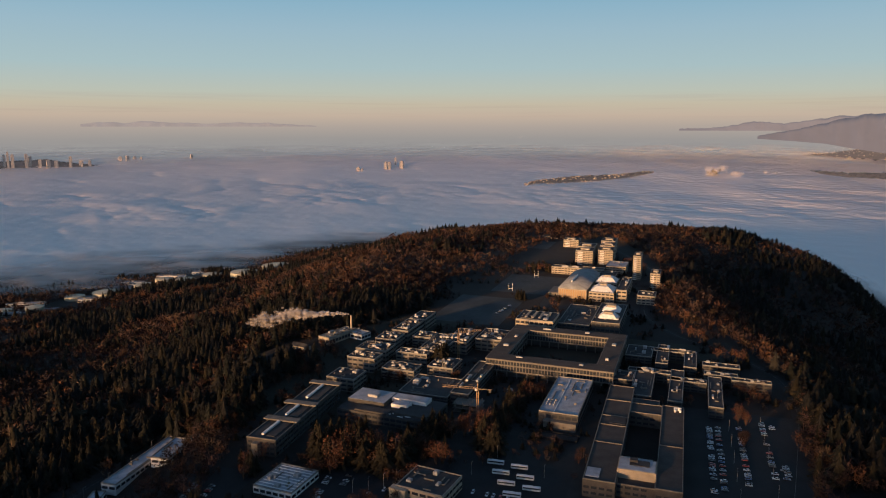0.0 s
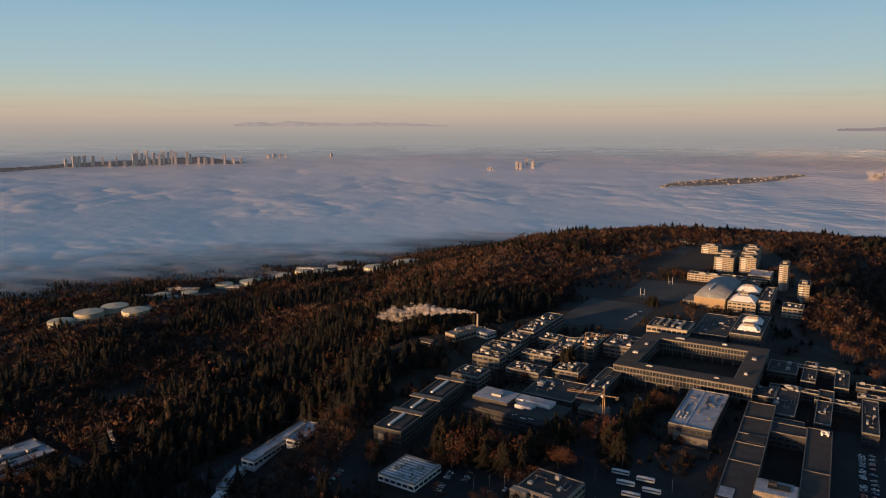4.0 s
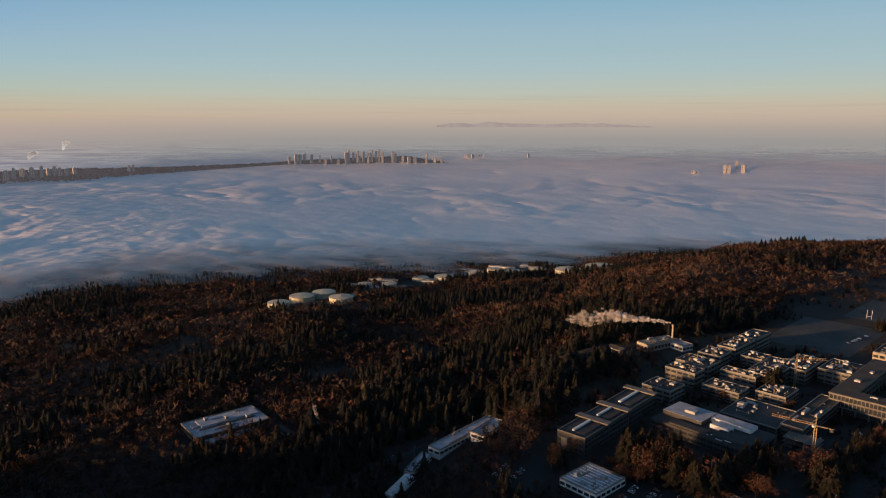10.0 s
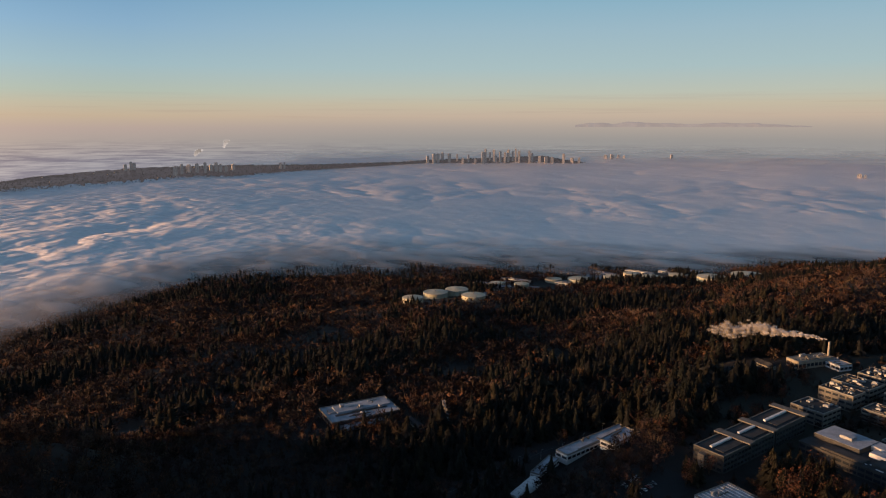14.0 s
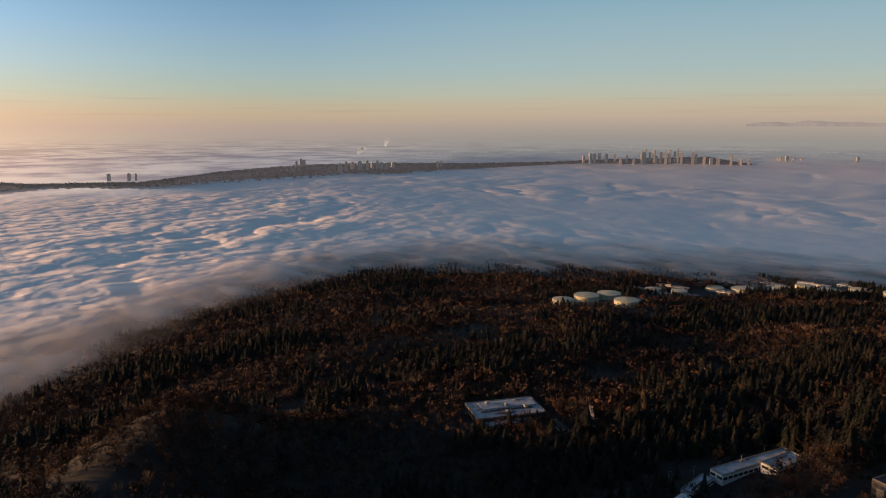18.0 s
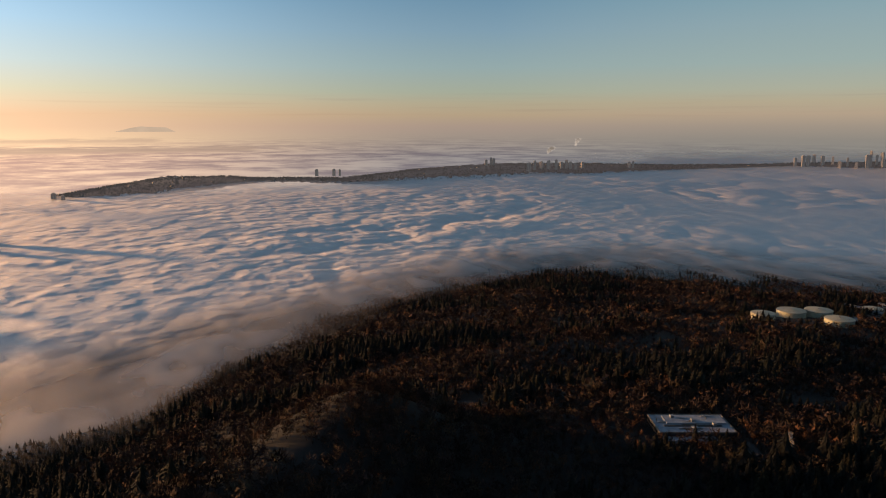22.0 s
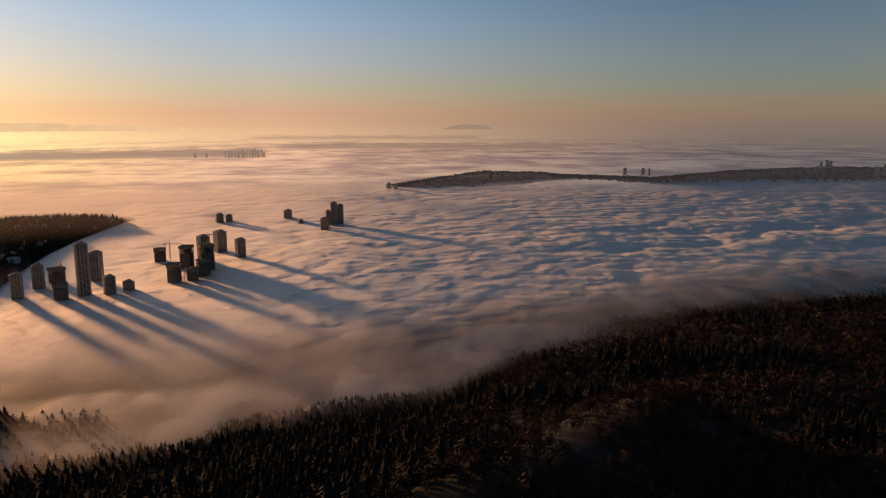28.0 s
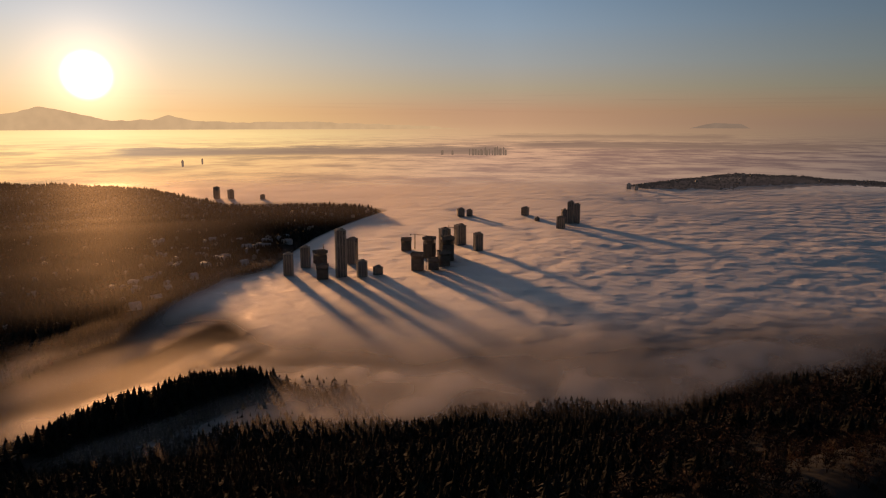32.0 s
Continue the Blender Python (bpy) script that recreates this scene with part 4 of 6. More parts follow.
# towers that stand out of the fog
def tower(az, d, w, h, style):
    """A tower block at a heading and distance; w: width, h: height over the fog."""
    at, s = far_point(az, d, FOG)
    rg = random.Random(int(az * 100))
    turn = az + rg.uniform(-25, 25)
    under = 45.0
    deep = w * rg.uniform(0.8, 1.0)
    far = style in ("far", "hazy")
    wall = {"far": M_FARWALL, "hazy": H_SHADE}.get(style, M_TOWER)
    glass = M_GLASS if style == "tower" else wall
    label = {"tower": "slim dark apartment tower half sunk in the fog", "bare": "unfinished concrete tower frame rising from the fog",
             "roof": "tower top barely clear of the fog", "far": "distant pale tower block on the skyline", "hazy": "hazy tower block on the golden far shore"}[style]
    ob = thing("tower_block", Matrix.Translation(at) @ pose(0, 0, 0, 0, 0, turn) @ Matrix.Diagonal((s, s, s, 1)), label, "tower", "towers in the fog")
    fh = 3.1
    if style == "bare":
        part("core", boxes("core", [(0, 0, -under, w * 0.4, deep * 0.4, under + h + 5)], M_TOWERDK), ob, None, "grey lift core")
        n = int((h + under) / fh)
        part("deck_frame", boxes("deck_frame", [(0, 0, h - k * fh, w, deep, 0.5) for k in range(n)], M_TOWERDK), ob)
        cols = [(x * w * 0.46, y * deep * 0.46, -under, 0.9, 0.9, under + h) for x in (-1, -0.33, 0.33, 1) for y in (-1, 0, 1)]
        part("frame", boxes("frame", cols, M_TOWERDK), ob)
        part("infill", boxes("infill", [(0, 0, -under, w * 0.88, deep * 0.88, under + h * 0.72)], M_TOWERDK), ob)
        part("formwork", boxes("formwork", [(0, -deep / 2, h - 5, w + 2, 0.5, 8), (0, deep / 2, h - 5, w + 2, 0.5, 8), (-w / 2 - 0.6, 0, h - 5, 0.5, deep, 8), (w / 2 + 0.6, 0, h - 5, 0.5, deep, 8)], M_TOWERDK), ob, None, "dark screen round the top floors")
    else:
        part("wall", boxes("wall", [(0, 0, -under, w, deep, under + h)], wall, 0.6), ob)
        part("penthouse", boxes("penthouse", [(0, 0, h, w * 0.62, deep * 0.62, 4), (w * 0.1, 0, h + 4, w * 0.3, deep * 0.3, 2.5)], wall), ob)
        if not far:
            n = int((h + 12) / fh)
            part("balcony_bank", boxes("balcony_bank", [(x * w / 2, 0, h - 1 - k * fh, 2.4, deep * 0.55, 1.1) for k in range(n) for x in (-1, 1)], M_TOWER), ob)["kind"] = "stuff"
            part("roof", boxes("roof", [(0, 0, h, w + 1.2, deep + 1.2, 0.8)], M_TOWER), ob)
            for side in range(4):
                length, half = (w, deep / 2) if side % 2 == 0 else (deep, w / 2)
                for c in (-0.26, 0.0, 0.26):
                    part("glazing", boxes("glazing", [(c * length, -half - 0.02, h - 2.6 - k * fh, length * 0.2, 0.12, 1.9) for k in range(n)], M_GLASS), ob, pose(0, 0, 0, 0, 0, 90 * side))["kind"] = "stuff"
        else:
            for c in (-0.25, 0.25):
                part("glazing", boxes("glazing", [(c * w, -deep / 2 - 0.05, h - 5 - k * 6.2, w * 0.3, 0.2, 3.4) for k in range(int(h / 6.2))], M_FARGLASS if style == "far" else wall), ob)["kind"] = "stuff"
    return ob


# the new towers beyond the hill
tower(117.82, 1956, 29, 131, "tower")
tower(116.87, 2129, 28, 78, "tower")
tower(120.69, 2101, 27, 60, "tower")
tower(122.07, 1999, 26, 60, "tower")
tower(119.50, 2136, 35, 41, "bare")
tower(119.35, 1943, 32, 35, "bare")
tower(116.11, 1941, 27, 44, "tower")
tower(114.79, 1959, 24, 23, "roof")
tower(112.42, 2304, 34, 46, "bare")
tower(111.49, 2005, 33, 52, "bare")
tower(110.50, 2174, 32, 71, "bare")
tower(109.23, 2250, 31, 87, "tower")
tower(109.04, 2156, 39, 75, "bare")
tower(109.32, 2068, 34, 46, "bare")
tower(110.17, 2020, 30, 33, "bare")
tower(107.96, 2408, 34, 76, "tower")
tower(106.45, 2293, 28, 65, "tower")
tower(98.97, 2988, 26, 97, "tower")
tower(98.48, 2993, 26, 87, "tower")
tower(99.47, 2984, 22, 63, "tower")
tower(99.73, 2822, 32, 54, "tower")
tower(107.92, 3191, 31, 37, "tower")
tower(107.18, 3212, 26, 29, "roof")
tower(102.64, 3212, 31, 42, "tower")
tower(101.67, 3034, 20, 20, "roof")
# on the plateau
tower(127.32, 4128, 29, 67, "tower")
tower(126.26, 4104, 29, 51, "tower")
tower(123.85, 4056, 26, 25, "tower")
tower(129.66, 8020, 22, 20, "hazy")
tower(128.23, 8418, 18, 15, "hazy")
# along the southern ridge
tower(61.85, 7295, 26, 73, "far")
tower(61.47, 7451, 22, 90, "far")
tower(61.25, 7437, 27, 80, "far")
tower(58.40, 6609, 34, 82, "far")
tower(57.93, 6738, 25, 94, "far")
tower(57.42, 6871, 31, 81, "far")
tower(56.83, 6842, 31, 91, "far")
tower(56.23, 6814, 26, 101, "far")
tower(55.82, 6960, 26, 73, "far")
tower(55.42, 6941, 26, 93, "far")
tower(55.10, 6927, 26, 78, "far")
tower(54.69, 6909, 26, 62, "far")
tower(54.16, 7056, 27, 69, "far")
tower(50.55, 7277, 23, 67, "far")
tower(50.25, 7267, 17, 73, "far")
# the large town centre
tower(38.80, 8448, 27, 80, "far")
tower(38.29, 8444, 34, 107, "far")
tower(37.97, 8575, 35, 102, "far")
tower(37.60, 8853, 29, 105, "far")
tower(37.05, 8706, 35, 97, "far")
tower(36.41, 8703, 21, 90, "far")
tower(35.95, 8300, 27, 59, "far")
tower(35.49, 8562, 21, 89, "far")
tower(34.94, 8298, 27, 53, "far")
tower(34.30, 8428, 34, 127, "far")
tower(34.11, 8562, 21, 163, "far")
tower(33.75, 8843, 21, 112, "far")
tower(33.43, 8702, 28, 145, "far")
tower(33.29, 8845, 36, 70, "far")
tower(32.92, 8704, 28, 124, "far")
tower(32.55, 8568, 28, 116, "far")
tower(32.28, 8707, 28, 145, "far")
tower(31.91, 8853, 21, 126, "far")
tower(31.68, 8712, 21, 159, "far")
tower(31.41, 8714, 28, 131, "far")
tower(30.58, 8584, 28, 136, "far")
tower(30.36, 8868, 29, 98, "far")
tower(29.76, 8594, 28, 75, "far")
tower(29.26, 8466, 34, 74, "far")
tower(28.76, 8474, 34, 67, "far")
tower(27.85, 8489, 27, 107, "far")
tower(27.18, 8637, 35, 55, "far")
tower(26.63, 8648, 28, 55, "far")
# single roofs in the fog
tower(24.59, 10145, 40, 32, "far")
tower(24.10, 10161, 40, 40, "far")
tower(23.61, 10369, 33, 24, "far")
tower(23.17, 10193, 24, 24, "far")
tower(19.61, 10345, 32, 40, "far")
# the western cluster
tower(4.64, 7191, 29, 69, "far")
tower(4.36, 7188, 29, 63, "far")
tower(3.86, 7922, 19, 76, "far")
tower(3.35, 7376, 36, 65, "far")
tower(6.87, 6942, 33, 28, "far")
tower(6.55, 6937, 17, 17, "far")
# the town on the far shore
rnd = random.Random(12)
for k in range(17):
    tower(104.3 + 2.9 * k / 16 + rnd.uniform(-0.07, 0.07), 10050 + rnd.uniform(0, 200), rnd.uniform(16, 30), rnd.choice((20, 28, 34, 40, 48, 60, 72)), "hazy")
tower(109.43, 10306, 30, 15, "hazy")
tower(108.6, 10280, 26, 12, "hazy")
tower(94.50, 4690, 24, 34, "far")
tower(93.93, 4595, 22, 28, "far")
tower(86.16, 5955, 26, 22, "far")
tower(75.55, 6738, 25, 16, "far")
tower(74.18, 6723, 25, 17, "far")
tower(73.72, 6719, 20, 14, "far")


# ---------------------------------------------------------------- the campus
def flat_patch(name, label, cx, cy, w, d, turn, mat, lift=0.06, category="pavement", step=8.0, kind="structure"):
    """A surface laid on the ground and following it."""
    nu, nv = max(2, int(w / step) + 1), max(2, int(d / step) + 1)
    u, v = np.meshgrid(np.linspace(-w / 2, w / 2, nu), np.linspace(-d / 2, d / 2, nv), indexing="ij")
    c, s = math.cos(radians(turn)), math.sin(radians(turn))
    x, y = cx + u * c - v * s, cy + u * s + v * c
    me = mesh_of(name, np.stack([x, y, ground_z(x, y) + lift], -1).reshape(-1, 3), grid_faces(nu, nv, False)[:, ::-1], mat)
    return tagged(new(name, me), label, category, kind=kind)


def road(name, label, pts, w, mat, lift=0.09):
    """A road along a smooth line."""
    P = [Vector(p) for p in pts]
    line = []
    for k in range(len(P) - 1):
        a, b, c, d = P[max(k - 1, 0)], P[k], P[k + 1], P[min(k + 2, len(P) - 1)]
        for i in range(10):
            t = i / 10
            line.append(0.5 * (2 * b + (c - a) * t + (2 * a - 5 * b + 4 * c - d) * t * t + (3 * b - a - 3 * c + d) * t ** 3))
    line.append(P[-1])
    L = np.array([(p.x, p.y) for p in line])
    T = np.gradient(L, axis=0)
    N = np.stack([-T[:, 1], T[:, 0]], -1) / np.linalg.norm(T, axis=1)[:, None]
    rows = [L + N * w * f for f in (-0.5, 0, 0.5)]
    V = np.stack([np.stack([r[:, 0], r[:, 1], ground_z(r[:, 0], r[:, 1]) + lift], -1) for r in rows], 1)
    tagged(new(name, mesh_of(name, V.reshape(-1, 3), grid_faces(len(L), 3, False), mat)), label, "road", kind="structure")
    V2 = np.stack([np.stack([r[:, 0], r[:, 1], ground_z(r[:, 0], r[:, 1]) + lift + 0.03], -1) for r in (L - N * 0.12, L + N * 0.12)], 1)
    ob = new("centre_line", mesh_of("centre_line", V2.reshape(-1, 3), grid_faces(len(L), 2, False), M_LINE))
    tagged(ob, "faded white line along the road", "road marking", kind="structure")


# ground surfaces
flat_patch("lawn_west", "dull winter grass of the campus slope", -70, 700, 130, 330, -20, M_GRASS, 0.05)
flat_patch("courtyard_lawn", "dull grass inside the quadrangle", 120, 690, 84, 86, -20, M_GRASS, 0.08)
flat_patch("plaza", "grey paved ground between the campus buildings", 60, 560, 190, 260, -20, M_PAVING, 0.03)
flat_patch("pavement_north", "grey paved ground of the upper campus", 190, 900, 130, 320, -20, M_PAVING, 0.04)
flat_patch("car_park_east", "dark asphalt car park with painted bays", 222, 470, 105, 190, -17, M_ASPHALT)
flat_patch("car_park_south", "dark asphalt bus yard", 40, 445, 90, 60, -20, M_ASPHALT, 0.07)
flat_patch("car_park_west", "dark asphalt car park below the firs", -60, 440, 80, 60, -20, M_ASPHALT, 0.08)
flat_patch("car_park_lower", "dark asphalt car park by the slope", -160, 430, 46, 70, -15, M_ASPHALT, 0.08)
flat_patch("gravel_lot", "frosted gravel lot beside the sports field", 48, 905, 92, 140, -20, M_TURF, 0.1)
flat_patch("sports_field", "frosted green sports field", 135, 1052, 92, 125, -20, M_TURF, 0.14)
flat_patch("tennis_court", "grey hard courts at the wood's edge", 185, 1420, 80, 90, -20, M_TURF, 0.1)
flat_patch("north_lawn", "dull grass in front of the residences", 250, 720, 110, 70, -20, M_GRASS, 0.05)
road("ring_road", "dark ring road around the north side of the campus", [(215, 395), (255, 470), (300, 560), (322, 640), (305, 720), (270, 790), (262, 880), (300, 990), (345, 1100), (350, 1240), (330, 1400)], 9, M_ASPHALT)
road("south_road", "dark asphalt road along the wooded slope", [(-300, 300), (-277, 361), (-266, 422), (-255, 480), (-232, 515), (-199, 550), (-170, 600), (-158, 680), (-150, 760), (-90, 850), (-30, 925), (0, 1000)], 9, M_ASPHALT)
road("campus_road", "asphalt drive past the bus yard", [(-60, 395), (0, 402), (60, 410), (110, 395), (190, 380)], 8, M_ASPHALT)
road("valley_road", "narrow road through the dark wood", [(-700, 200), (-620, 275), (-560, 330), (-500, 370), (-450, 385), (-380, 420), (-300, 470)], 8, M_ASPHALT)


def block(label, cx, cy, w, d, h, **more):
    return building("campus_building", label, cx, cy, w, d, h, group="campus buildings", **more)


# the great quadrangle: two storeys of fins raised on columns round a court
def quadrangle():
    ob = thing("quadrangle_building", pose(120, 690, 0, 0, 0, -20), "square concrete quadrangle raised on columns round a court", "university building")
    W, D, T = 122.0, 124.0, 17.5
    FOOTPRINTS.append((120, 690, W, D, -20))
    for x, y, w, d in ((0, -D / 2 + T / 2, W, T), (0, D / 2 - T / 2, W, T), (-W / 2 + T / 2, 0, T, D - 2 * T), (W / 2 - T / 2, 0, T, D - 2 * T)):
        part("glazed_storey", boxes("glazed_storey", [(x, y, 7, w - 1.0, d - 1.0, 10.4)], M_GLASS), ob, None, "dark glazed upper storeys")
        part("floor_band", boxes("floor_band", [(x, y, 6.4, w, d, 1.0)], M_CONCRETE), ob)
        part("floor_band", boxes("floor_band", [(x, y, 11.7, w, d, 1.2)], M_CONCRETE), ob)
        part("roof_edge", boxes("roof_edge", [(x, y, 16.6, w + 0.8, d + 0.8, 1.4)], M_CONCRETE), ob)
        part("roof", boxes("roof", [(x, y, 18.0, w - 0.6, d - 0.6, 0.15)], M_ROOF_RUST), ob)
        part("ground_storey", boxes("ground_storey", [(x, y, -2, w * 0.82 if w > d else w * 0.4, d * 0.4 if w > d else d * 0.82, 8.4)], M_DARKCON), ob)
        long_x = w > d
        L = w if long_x else d
        n = int(L / 10)
        col = shared("quad_column", lambda: boxes("column", [(0, 0, -2, 1.1, 1.1, 8.6)], M_CONCRETE, 0.1))
        for i in range(n + 1):
            for sgn in (-1, 1):
                a, b = -L / 2 + 1 + i * (L - 2) / n, sgn * (T / 2 - 1.2)
                part("column", col, ob, pose(x + (a if long_x else b), y + (b if long_x else a), 0))
        fin = shared("quad_fin", lambda: boxes("fin", [(0, 0, 0, 0.45, 0.9, 4.3)], M_CONCRETE))
        for sgn in (-1, 1):
            for z in (7.4, 12.6):
                m = int(L / 3.0)
                for i in range(m + 1):
                    a, b = -L / 2 + 0.6 + i * (L - 1.2) / m, sgn * (T / 2 - 0.3)
                    facing = (sgn < 0 and long_x) or (y > 0 and long_x)
                    if facing or i % 2 == 0:
                        part("fin", fin, ob, pose(x + (a if long_x else b), y + (b if long_x else a), z, 0, 0, 0 if long_x else 90))
    for x, y, w, d, h in ((-52, -18, 5, 4, 1.6), (-50, 16, 3, 5, 1.2), (52, 20, 4, 6, 1.4), (51, -30, 3, 3, 1.8), (20, 53, 5, 3, 1.3), (-24, 52, 9, 2.4, 1.1), (30, -53, 4, 2, 0.9), (-30, -51, 6, 2, 0.9)):
        part("roof_unit", boxes("roof_unit", [(x, y, 18.1, w, d, h), (x, y, 18.1 + h, w * 0.5, d * 0.5, 0.4)], M_METAL, 0.06), ob)


quadrangle()


def courtyard_block():
    ob = thing("courtyard_building", pose(145, 485, 0, 0, 0, -19), "long flat-roofed block round a deep courtyard", "university building")
    FOOTPRINTS.append((145, 495, 66, 190, -19))
    wings = ((-21, 16, 21, 178, 12, M_ROOF_RUST), (22.5, 0, 17, 143, 12, M_ROOF_RUST), (1.8, 61, 24.4, 20, 11.4, M_ROOF_GREY), (1.8, -46, 24.4, 40, 8.5, M_ROOF_DARK), (0.5, 78, 22, 14, 10, M_ROOF_DARK))
    for x, y, w, d, h, roof in wings:
        part("wall", boxes("wall", [(x, y, -3, w, d, h + 3)], M_DARKCON, 0.1), ob)
        part("roof", boxes("roof", [(x, y, h, w - 1, d - 1, 0.2)], roof), ob)
        part("parapet", boxes("parapet", [(x, y - d / 2 + 0.3, h, w, 0.6, 0.8), (x, y + d / 2 - 0.3, h, w, 0.6, 0.8), (x - w / 2 + 0.3, y, h, 0.6, d - 1.2, 0.8), (x + w / 2 - 0.3, y, h, 0.6, d - 1.2, 0.8)], M_CONCRETE), ob)
        win = shared("court_window", lambda: boxes("window", [(0, 0, 0, 3.6, 0.12, 1.7)], M_GLASS))
        for i in range(int(d / 5)):
            for z in (2.2, 6.2):
                for sx in (-1, 1):
                    part("window", win, ob, pose(x + sx * (w / 2 + 0.02), y - d / 2 + 2.5 + i * 5, z, 0, 0, 90))
        for i in range(int(w / 5)):
            for z in (2.2, 6.2):
                part("window", win, ob, pose(x - w / 2 + 2.5 + i * 5, y - d / 2 - 0.02, z))
    for v in (70, 36, 18, -14):
        part("roof_ridge", boxes("roof_ridge", [(-21, v, 12.2, 21, 0.5, 0.7)], M_CONCRETE), ob)
    part("roof_ridge", boxes("roof_ridge", [(22.5, -6, 12.2, 17, 0.5, 0.7)], M_CONCRETE), ob)
    part("stair_block", boxes("stair_block", [(-18, 28, 12.2, 12, 14, 0.8)], M_ROOF_GREY), ob)
    # the pale rooftop storey at the near end
    part("pale_storey", boxes("pale_storey", [(1.5, -48, 8.6, 25, 18, 6.5)], M_CREAM, 0.15), ob, None, "pale lit rooftop storey")
    part("pale_roof", boxes("pale_roof", [(1.5, -48, 15.1, 23.6, 16.6, 0.2)], M_FROST), ob, None, "frosted flat roof")
    part("roof_well", boxes("roof_well", [(3, -46, 15.3, 13, 8, 0.5), (-1, -44, 15.8, 5, 4, 1.6)], M_ROOF_DARK), ob, None, "dark sunken plant deck")
    for k in range(5):
        part("louvre", boxes("louvre", [(0, -36.5 + k * 0.9, 12.4, 22, 0.45, 0.4)], M_METAL), ob)
    part("white_unit", boxes("white_unit", [(26, 64, 12.2, 6, 1.2, 2.6), (24, 62, 12.2, 1.2, 4, 2.2), (28, 62, 12.2, 1.4, 3, 2.4)], M_WHITE), ob, None, "white lettered rooftop sign frame")
    part("pale_deck", boxes("pale_deck", [(-26, -62, 12.2, 9, 13, 0.4)], M_FROST), ob, None, "frosted roof deck")


courtyard_block()

hall = block("low hall with a frosted white flat roof", 107, 571, 32, 84, 12, floors=2, roof=M_FROST, wall=M_DARKCON, units=0)
part("roof_seam", boxes("roof_seam", [(-4, 0, 12.25, 0.7, 83, 0.35)], M_WHITE), hall)
for k in range(9):
    part("vent", boxes("vent", [(0, 0, 0, 1.1, 1.1, 0.9), (0, 0, 0.9, 0.7, 0.7, 0.3)], M_METAL), hall, pose(-13 + (k % 3) * 3, -26 + (k // 3) * 5, 12.25))
part("lower_roof", boxes("lower_roof", [(2, -44, -2, 26, 7, 9)], M_CONCRETE), hall, None, "lower stepped front")
part("entrance_wall", boxes("entrance_wall", [(0, -56, -2, 40, 0.8, 4.5), (4, -62, -2, 30, 8, 4)], M_PAVING), hall)


def long_wing():
    ob = thing("stepped_wing", pose(-118, 539, 0, 0, 0, -16), "long stepped concrete wing with glazed roof strips", "university building")
    for k, (v, d, h) in enumerate(((-40, 36, 13), (-6, 32, 13.6), (34, 44, 14.2))):
        part("wall", boxes("wall", [(0, v, -4, 24, d, h + 4)], M_DARKCON, 0.1), ob)
        part("roof", boxes("roof", [(0, v, h, 23, d - 1, 0.2)], M_ROOF_GREY), ob)
        part("parapet", boxes("parapet", [(-11.7, v, h, 0.6, d, 0.8), (11.7, v, h, 0.6, d, 0.8), (0, v - d / 2 + 0.3, h, 22.8, 0.6, 0.8), (0, v + d / 2 - 0.3, h, 22.8, 0.6, 0.8)], M_CONCRETE), ob)
        part("skylight_strip", boxes("skylight_strip", [(-2, v + 1, h + 0.2, 2.2, d * 0.72, 1.5)], M_WHITE, 0.2), ob, None, "pale raised skylight strip")
        part("roof_trough", boxes("roof_trough", [(5, v, h + 0.2, 7, d * 0.7, 0.6)], M_ROOF_DARK), ob)
        part("cross_slab", boxes("cross_slab", [(-1, v + d / 2 - 2, h + 0.9, 29, 7, 1.1)], M_CONCRETE, 0.1), ob, None, "broad concrete cross slab")
        win = shared("wing_window", lambda: boxes("window", [(0, 0, 0, 3.2, 0.12, 1.8)], M_GLASS))
        for z in (1.6, 5.6, 9.4):
            for i in range(int(d / 4.4)):
                for sx in (-1, 1):
                    part("window", win, ob, pose(sx * 12.03, v - d / 2 + 2.4 + i * 4.4, z, 0, 0, 90))
            if k == 0:
                for i in range(5):
                    part("window", win, ob, pose(-9 + i * 4.5, v - d / 2 - 0.03, z))
    part("stair_tower", boxes("stair_tower", [(-3, -60, -4, 5, 5, 15)], M_CONCRETE, 0.1), ob)


long_wing()


